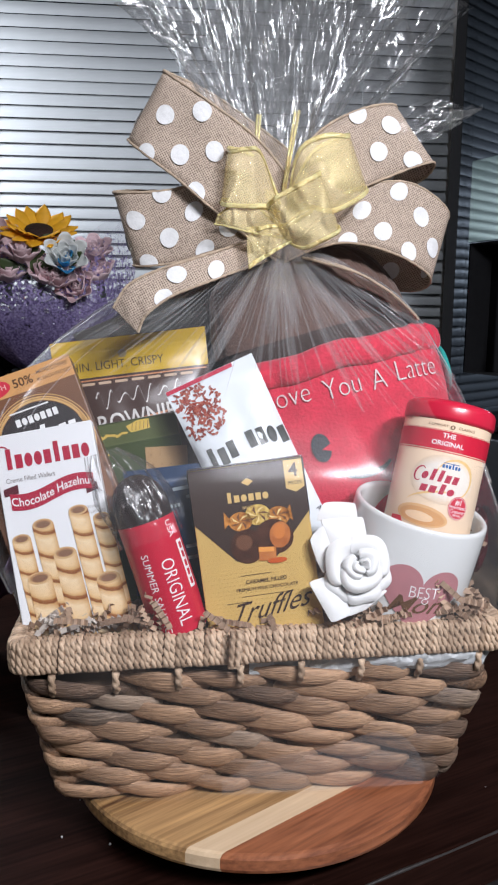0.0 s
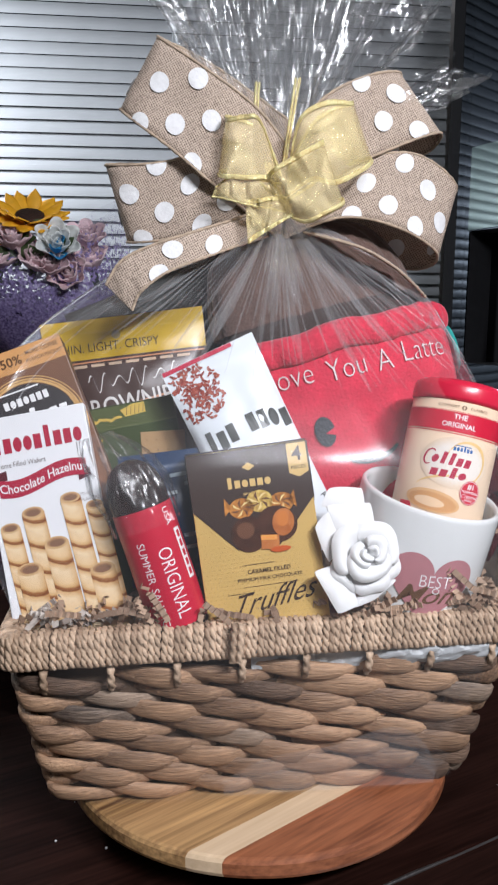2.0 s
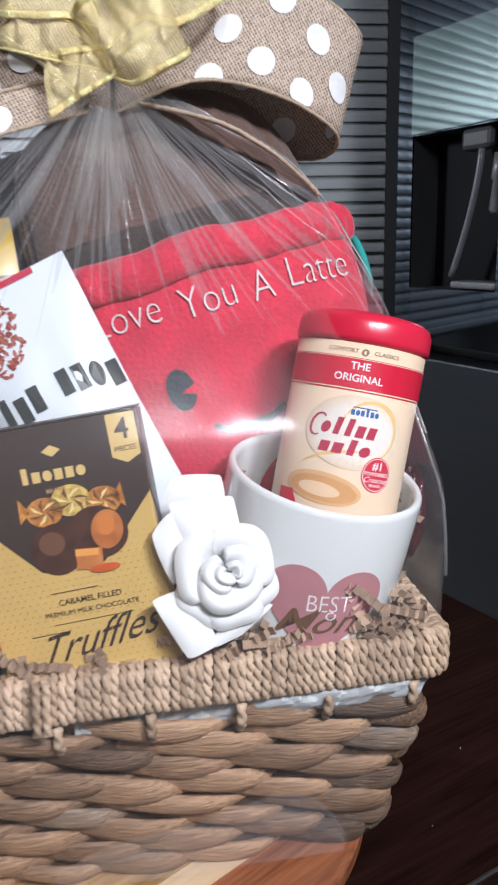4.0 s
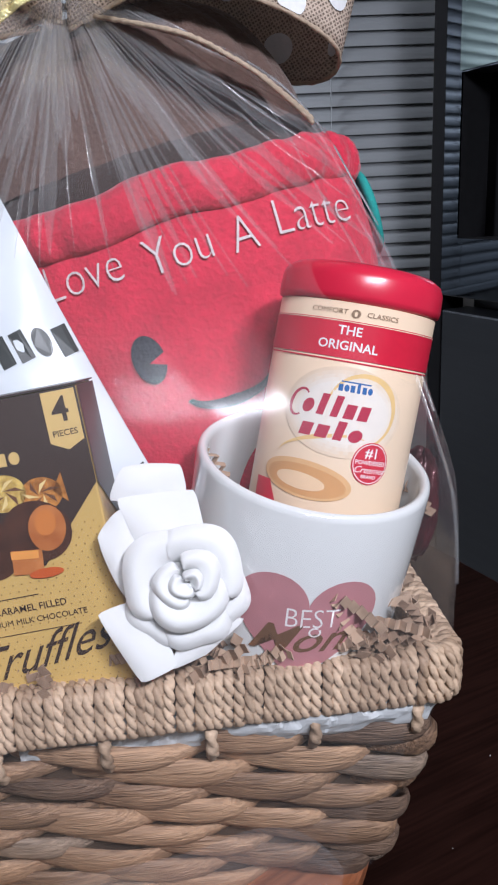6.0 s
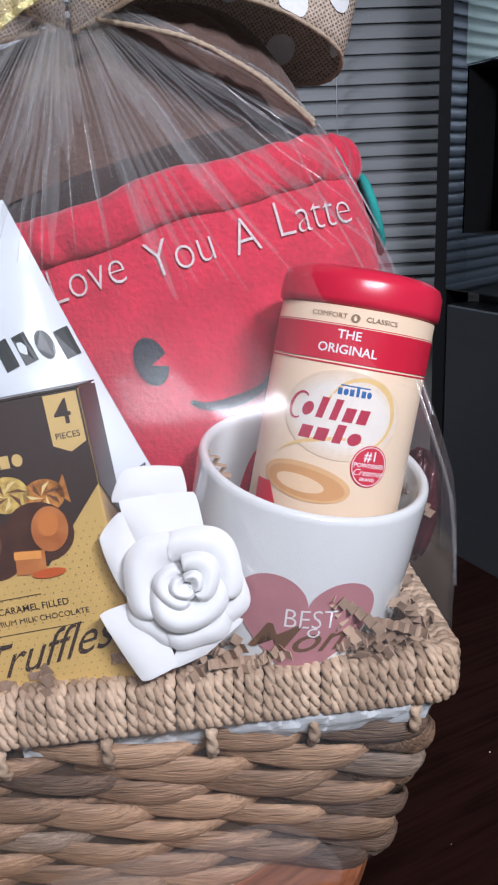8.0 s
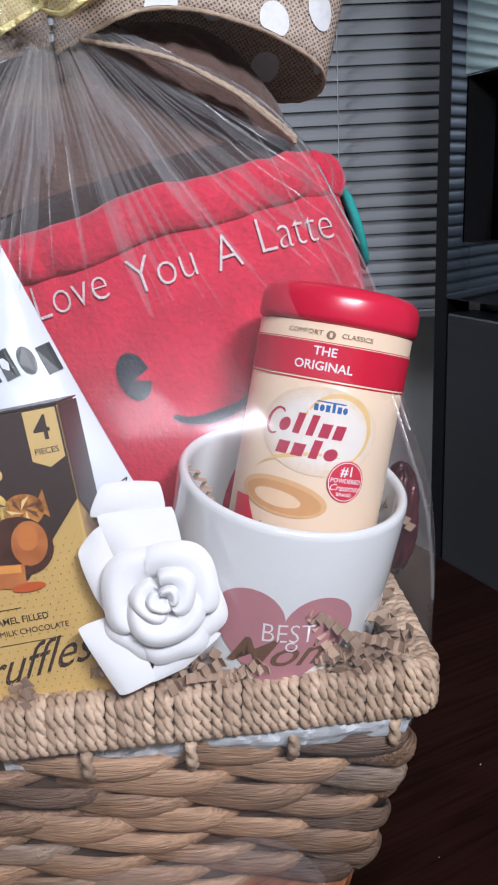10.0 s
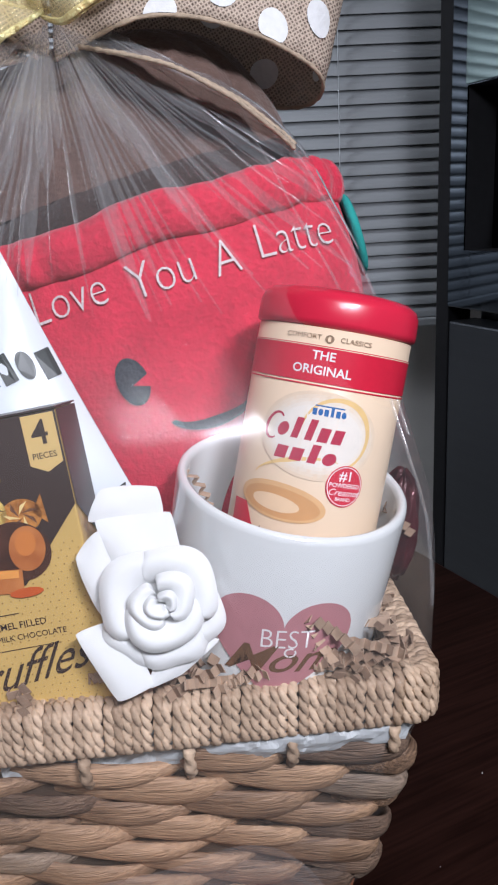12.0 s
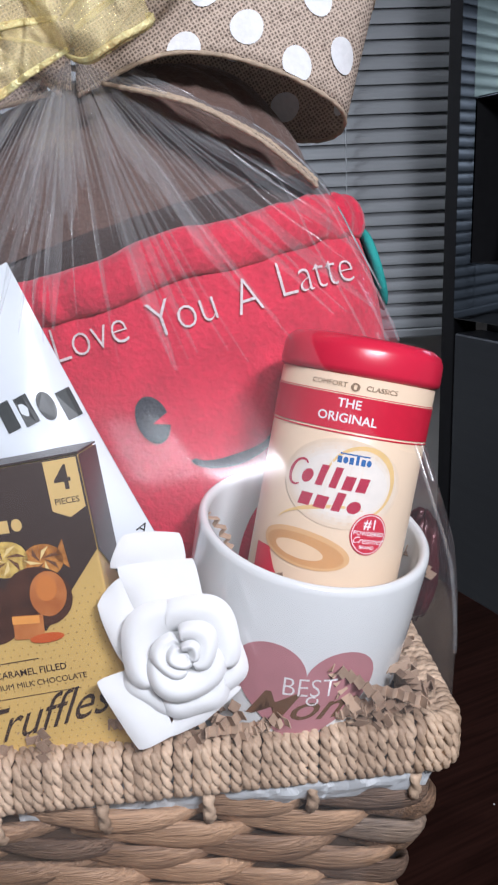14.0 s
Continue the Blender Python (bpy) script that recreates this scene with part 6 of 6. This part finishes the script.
def paper_shreds():
    kraft = material("kraft_shred", (0.42, 0.29, 0.20), 0.8, scale=200, vary=0.12, bump=0.1, piece=0.5, tint=(0.26, 0.17, 0.115))
    grey = material("grey_shred", (0.52, 0.47, 0.42), 0.8, scale=200, vary=0.12, bump=0.1, piece=0.5, tint=(0.36, 0.30, 0.26))
    rng = random.Random(21)
    forms = []
    for k in range(8):
        me = shred_mesh(rng.randint(7, 13), 0.0036, 0.0042, k)
        me.materials.append(kraft if k < 5 else grey)
        forms.append(me)

    def lay(me, m, label):
        ob = tagged(new("paper_shred", me), label, "paper shred", "crinkled paper shreds in the basket")
        ob.matrix_world = m
    spots = [(rng.uniform(-0.145, -0.075), rng.uniform(-0.022, -0.006), rng.uniform(0.166, 0.175)) for _ in range(26)]
    spots += [(rng.uniform(-0.085, -0.030), rng.uniform(-0.023, -0.016), rng.uniform(0.167, 0.178)) for _ in range(14)]
    spots += [(rng.uniform(-0.03, 0.04), rng.uniform(-0.0255, -0.0240), rng.uniform(0.172, 0.177)) for _ in range(3)]
    spots += [(rng.uniform(0.045, 0.145), rng.uniform(-0.0245, -0.020), rng.uniform(0.166, 0.175)) for _ in range(20)]
    spots += [(rng.uniform(0.125, 0.140), rng.uniform(-0.022, 0.06), rng.uniform(0.166, 0.180)) for _ in range(18)]
    for x, y, z in spots:
        me = rng.choice(forms[5:] if x < -0.1 and rng.random() < 0.6 else forms[:5])
        lay(me, pose(x, y, z, rng.uniform(0, 360), rng.uniform(-40, 40), rng.uniform(0, 360)), "pale crinkled paper shred" if me in forms[5:] else "brown crinkled kraft paper shred")
    for x, y, z, a, b, c in ((0.1085, -0.0345, 0.190, 80, 62, 20), (0.118, -0.0335, 0.180, 80, 30, -10), (0.130, -0.032, 0.177, 60, -30, 30), (0.1395, -0.026, 0.1805, 70, 60, 60), (0.064, -0.0335, 0.1755, 70, -25, 5), (0.080, -0.034, 0.1755, 90, -30, -15), (0.072, 0.010, 0.231, 30, 75, 20), (0.078, -0.010, 0.226, 80, 20, 40), (0.084, -0.022, 0.226, 80, -15, 30), (0.150, 0.006, 0.216, 60, 50, 0), (-0.072, -0.034, 0.184, 50, 70, 10), (-0.080, -0.034, 0.180, 80, 55, 50), (-0.100, -0.028, 0.176, 80, 10, 40)):
        lay(rng.choice(forms[:5]), pose(x, y, z, a, b, c), "brown crinkled kraft paper shred")


def shred_curls():
    """Long zigzag shreds that stand up before the mug and along the rim."""
    kraft = material("pale_kraft_shred", (0.46, 0.33, 0.235), 0.8, scale=200, vary=0.12, bump=0.1, piece=0.4, tint=(0.29, 0.195, 0.135))
    rng = random.Random(33)
    arcs = [shred_mesh(n, 0.0036, 0.0038, 40 + n, bend) for n, bend in ((12, 34), (15, 26), (10, -30))]
    for me in arcs:
        me.materials.append(kraft)
    spots = [(0.1150, -0.0370, 0.1930, 90, 42, 0), (0.1180, -0.0345, 0.1785, 80, -8, 6), (0.1310, -0.0330, 0.1830, 70, 12, -14), (0.1360, -0.0270, 0.1810, 60, -20, 40), (0.1400, -0.0120, 0.1820, 75, 20, 70), (0.1240, -0.0345, 0.1800, 30, 6, 12),
             (0.0800, -0.0335, 0.1745, 85, -14, 4), (0.0690, -0.0335, 0.1745, 60, 6, 10), (0.1400, 0.0080, 0.1810, 60, 10, 95), (0.1370, 0.0300, 0.1820, 50, -16, 80),
             (-0.0700, -0.0350, 0.1830, 85, 58, 0), (-0.0860, -0.0340, 0.1790, 80, 20, 20), (-0.0360, -0.0335, 0.1770, 85, 40, 5), (-0.0260, -0.0335, 0.1745, 80, 10, 0), (-0.1260, -0.0310, 0.1780, 75, 10, 10)]
    for x, y, z, a, b, c in spots:
        ob = tagged(new("paper_shred", rng.choice(arcs)), "curled zigzag strip of kraft paper shred", "paper shred", "crinkled paper shreds in the basket")
        ob.matrix_world = pose(x, y, z, a, b, c)


def shred_bed():
    """The filling that holds everything up inside the basket."""
    def fn(u, v):
        x, y = -0.144 + 0.28 * u, -0.026 + 0.20 * v
        return Vector((x, y, 0.158 + 0.006 * noise.noise(Vector((x * 60, y * 60, 2))) + 0.004 * noise.noise(Vector((x * 170, y * 170, 5)))))
    bm = grid(fn, 90, 60)
    thicken(bm, 0.004)
    ob = part("shred_filling", bm, material("shred_filling", (0.30, 0.205, 0.145), 0.85, scale=160, vary=0.4, bump=0.8), None)
    tagged(ob, "bed of brown crinkled paper filling the basket", "paper filling", kind="stuff")


def tissue():
    mat = material("white_tissue", (0.52, 0.54, 0.55), 0.5, scale=60, vary=0.05, bump=0.3)

    def fn(u, v):
        s = 0.135 + 0.165 * u
        z = 0.1345 + 0.020 * v
        crumple = 0.0018 * noise.noise(Vector((u * 22, v * 3, 1))) + 0.0006 * noise.noise(Vector((u * 60, v * 9, 3)))
        swell = min(1.0, max(0.0, (u - 0.36) / 0.16)) * min(1.0, max(0.0, (0.97 - u) / 0.14)) * math.sin(math.pi * (0.80 * v + 0.16))
        return around(z - 0.003 * noise.noise(Vector((u * 14, 0, 8))) * (1 - v), s, -0.0004 + 0.0066 * swell + crumple * 1.3)[0]
    bm = grid(fn, 140, 12)
    thicken(bm, 0.0003)
    tagged(part("tissue_paper", bm, mat, None), "crumpled white tissue paper showing below the rim", "tissue paper")


def red_mesh_bag():
    """A crumpled dark red foil bag squeezed behind the mug."""
    def fn(u, v):
        a, t = 2 * math.pi * u, math.pi * v
        k = 1 + 0.16 * noise.noise(Vector((math.cos(a) * 3, math.sin(a) * 3, t * 2))) + 0.07 * noise.noise(Vector((math.cos(a) * 9, math.sin(a) * 9, t * 6)))
        return Vector((0.0065 * k * math.sin(t) * math.cos(a), 0.014 * k * math.sin(t) * math.sin(a), 0.024 * k * math.cos(t)))
    ob = thing("red_foil_bag", "crumpled dark red foil bag squeezed behind the mug", "snack bag", pose(0.1535, 0.022, 0.207, 0, 8, 10))
    part("foil", grid(fn, 40, 26, True), material("dark_red_foil", (0.085, 0.014, 0.018), 0.3, 0.3, scale=120, vary=0.4, bump=0.8), ob, smooth=True)


def dark_pouch():
    ob = thing("dark_brown_pouch", "large dark brown pouch standing at the back of the basket", "snack bag", stand(-0.035, 0.130, 0.284, 6, 4, 22))
    face = pouch(0.140, 0.200, 0.018, ob, material("dark_brown_film", (0.034, 0.028, 0.024), 0.45, scale=25, vary=0.3, bump=0.08), seed=14)
    pale = shade((0.060, 0.062, 0.058))
    sheet(-0.020, 0.034, 0.062, 0.100, ob, pale, 2, face, "grey_print")
    for k in range(4):
        polygon(rect(0.022 + k * 0.011, 0.058, 0.007, 0.012), ob, shade((0.012, 0.012, 0.012)), 3, "text_bar", face)


paper_shreds()
shred_curls()
shred_bed()
tissue()
red_mesh_bag()
dark_pouch()


# ---- bouquet ----
def bouquet():
    C = Vector((-0.225, 0.640, 0.0))
    vase = thing("flower_vase", "dark glass vase holding the wrapped bouquet", "vase", pose(C.x - 0.02, C.y, 0.0))
    part("body", lathe([(0.045, 0), (0.05, 0.003), (0.056, 0.05), (0.050, 0.16), (0.042, 0.25), (0.048, 0.285), (0.045, 0.285), (0.039, 0.25), (0.047, 0.16), (0.05, 0.05), (0, 0.012)], 40), material("dark_glass", (0.008, 0.010, 0.010), 0.08, scale=40, vary=0.2, bump=0.0), vase, smooth=True)
    pot = thing("black_planter", "tall matte black planter behind the bouquet", "planter", pose(-0.362, 0.735, 0.0))
    part("body", lathe([(0.075, 0), (0.080, 0.004), (0.100, 0.34), (0.102, 0.352), (0.099, 0.356), (0.095, 0.350), (0.092, 0.30), (0, 0.30)], 48), M["black"], pot, smooth=True)
    ob = thing("flower_bouquet", "mixed bouquet with a sunflower in purple glitter wrap", "bouquet", pose(C.x, C.y, 0.285))
    rng = random.Random(3)

    def cone(u, v):
        a = 2 * math.pi * u
        r = (0.030 + 0.085 * math.sin(min(v * 1.35, 1) * math.pi / 2) ** 0.75) * (1 + 0.08 * math.sin(5 * a) * v + 0.06 * noise.noise(Vector((math.cos(a) * 3, math.sin(a) * 3, v * 3))))
        return Vector((r * math.cos(a), r * math.sin(a) * 0.75, -0.005 + 0.176 * v * (1 + 0.07 * math.sin(3 * a + 1) + 0.22 * math.cos(a) + 0.15 * max(0.0, math.sin(a)))))
    wrap = bpy.data.materials.new("purple_glitter_mesh")
    wrap.use_nodes = True
    nt = wrap.node_tree
    b = nt.nodes["Principled BSDF"]
    b.inputs["Roughness"].default_value = 0.5
    glint, tone = nt.nodes.new("ShaderNodeTexNoise"), nt.nodes.new("ShaderNodeValToRGB")
    glint.inputs["Scale"].default_value, glint.inputs["Detail"].default_value = 330, 5
    tone.color_ramp.elements[0].position, tone.color_ramp.elements[1].position = 0.36, 0.70
    tone.color_ramp.elements[0].color, tone.color_ramp.elements[1].color = (0.085, 0.060, 0.17, 1), (0.36, 0.30, 0.54, 1)
    nt.links.new(glint.outputs[0], tone.inputs[0])
    nt.links.new(tone.outputs[0], b.inputs["Base Color"])
    tc, ns, mr, gr = nt.nodes.new("ShaderNodeTexCoord"), nt.nodes.new("ShaderNodeTexNoise"), nt.nodes.new("ShaderNodeMapRange"), nt.nodes.new("ShaderNodeSeparateXYZ")
    ns.inputs["Scale"].default_value, ns.inputs["Detail"].default_value = 210, 4
    nt.links.new(tc.outputs["Object"], ns.inputs[0])
    nt.links.new(tc.outputs["Object"], glint.inputs[0])
    nt.links.new(tc.outputs["Object"], gr.inputs[0])
    ad = nt.nodes.new("ShaderNodeMath")
    ad.operation = "MULTIPLY_ADD"
    ad.inputs[1].default_value = -2.3
    nt.links.new(gr.outputs[2], ad.inputs[0])
    nt.links.new(ns.outputs[0], ad.inputs[2])
    mr.inputs[1].default_value, mr.inputs[2].default_value, mr.inputs[3].default_value, mr.inputs[4].default_value = 0.19, 0.27, 0.10, 0.95
    nt.links.new(ad.outputs[0], mr.inputs[0])
    nt.links.new(mr.outputs[0], b.inputs["Alpha"])
    part("glitter_wrap", grid(cone, 90, 24, True), wrap, ob, "sheer purple wrap with glitter", smooth=True)
    green = material("leaf_green", (0.060, 0.095, 0.030), 0.5, scale=60, vary=0.3, bump=0.2)
    yellow = material("sunflower_petal", (0.85, 0.42, 0.014), 0.6, scale=90, vary=0.10, bump=0.2, piece=0.2)
    dark = material("sunflower_eye", (0.035, 0.014, 0.008), 0.9, scale=400, vary=0.4, bump=0.9)
    pink = material("pink_petal", (0.84, 0.60, 0.63), 0.6, scale=60, vary=0.2, bump=0.1, piece=0.4)
    white = material("white_petal", (0.76, 0.78, 0.76), 0.6, scale=60, vary=0.06, bump=0.1)
    blue = material("blue_petal", (0.02, 0.30, 0.62), 0.6, scale=60, vary=0.3, bump=0.1)

    def head(name, parent, m, rings, mats, label):
        flower = part(name, lathe([(0.004, -0.03), (0.006, -0.004), (0.003, 0.004)], 10), green, parent, label, m=m)
        for n, r, w, h, tilt, mk in rings:
            for k in range(n):
                bm = grid(lambda u, v: Vector(((u - 0.5) * w * (0.35 + 0.65 * math.sin(math.pi * min(0.15 + 0.7 * v, 1))), -0.25 * w * (2 * u - 1) ** 2, h * v * (1 - 0.12 * abs(2 * u - 1) ** 3))), 6, 6)
                thicken(bm, 0.0006)
                part("petal", bm, mats[(k + mk) % len(mats)], flower, m=pose(0, 0, 0, 0, 0, 360 * k / n + 17 * mk) @ pose(0, r, 0.0, tilt, 0, 0), smooth=True)
        return flower

    sun = part("sunflower", lathe([(0.0175, -0.004), (0.0185, 0.001), (0.012, 0.004), (0, 0.005)], 28), dark, ob, "dark-eyed orange-yellow sunflower", m=pose(-0.006, -0.055, 0.188, 34, 0, 8), smooth=True)
    for ring, (n, h, tilt) in enumerate(((13, 0.036, -84), (12, 0.030, -60))):
        for k in range(n):
            w = rng.uniform(0.020, 0.026)
            bm = grid(lambda u, v: Vector(((u - 0.5) * w * math.sin(math.pi * min(0.22 + 0.78 * v, 0.985)) ** 0.8, 0.10 * w * (2 * u - 1) ** 2, h * v)), 6, 8)
            thicken(bm, 0.0006)
            part("petal", bm, yellow, sun, m=pose(0, 0, 0, 0, 0, 360 * (k + 0.5 * ring) / n + rng.uniform(-6, 6)) @ pose(0, 0.016, 0, tilt + rng.uniform(-10, 10), 0, 0), smooth=True)
    rings = ((6, 0.012, 0.022, 0.026, -38, 0), (5, 0.008, 0.018, 0.024, -20, 1), (4, 0.005, 0.014, 0.022, -8, 0), (3, 0.002, 0.010, 0.020, 0, 1))
    head("rose", ob, pose(0.030, -0.078, 0.146, 62, 0, 10), tuple((n, 1.05 * r, 1.1 * w, 1.15 * h, a, k) for n, r, w, h, a, k in rings), [white, white, white, blue], "white rose with blue-tipped petals")
    for x, y, z in ((0.064, -0.045, 0.155), (-0.045, -0.070, 0.125), (0.0, -0.075, 0.125), (-0.055, -0.05, 0.17), (0.045, -0.07, 0.110), (-0.025, -0.075, 0.150), (0.070, -0.05, 0.125), (0.020, -0.078, 0.120), (-0.070, -0.055, 0.135)):
        head("rose", ob, pose(x, y, z, rng.uniform(35, 65), 0, rng.uniform(-30, 30)), rings, [pink], "dusty pink rose")
    for x, y, z, a in ((-0.040, -0.075, 0.150, 80), (-0.015, -0.08, 0.125, -60), (0.012, -0.075, 0.135, 60), (-0.07, -0.05, 0.14, 80), (0.048, -0.06, 0.168, -75), (-0.03, -0.08, 0.145, 100)):
        bm = grid(lambda u, v: Vector(((u - 0.5) * 0.018 * math.sin(math.pi * min(0.06 + 0.92 * v, 1)), 0.006 * math.sin(3 * v), 0.05 * v)), 4, 8)
        thicken(bm, 0.0004)
        part("leaf", bm, green, ob, m=pose(x, y, z, 20, a, 0), smooth=True)
    skirt = thing("purple_tissue", "crumpled purple tissue paper lying on the table", "tissue paper", pose(-0.290, 0.33, 0.0))
    def fn(u, v):
        a = 2 * math.pi * u
        r = 0.02 + 0.055 * v * (1 + 0.3 * math.sin(4 * a) + 0.2 * noise.noise(Vector((math.cos(a) * 3, math.sin(a) * 3, 1))))
        return Vector((r * math.cos(a), r * math.sin(a) * 0.7, 0.004 + 0.13 * (1 - (1 - v) ** 2) * (0.75 + 0.25 * math.sin(5 * a))))
    part("paper", grid(fn, 70, 14, True), material("purple_tissue", (0.10, 0.05, 0.13), 0.6, scale=60, vary=0.3, bump=0.3), skirt, smooth=True)


bouquet()


def table_dust():
    rng = random.Random(13)
    bm = bmesh.new()
    for x, y, r in [(-0.142, 0.0103, 0.0008), (-0.1075, -0.0007, 0.0010)] + [(rng.uniform(-0.2, 0.25), rng.uniform(-0.02, 0.3), rng.uniform(0.0002, 0.0006)) for _ in range(24)]:
        bmesh.ops.create_icosphere(bm, subdivisions=1, radius=r, matrix=Matrix.Translation((x, y, r * 0.6)))
    tagged(part("dust_specks", bm, M["white_box"], None), "tiny pale dust specks on the dark tabletop", "dust", kind="stuff")


table_dust()
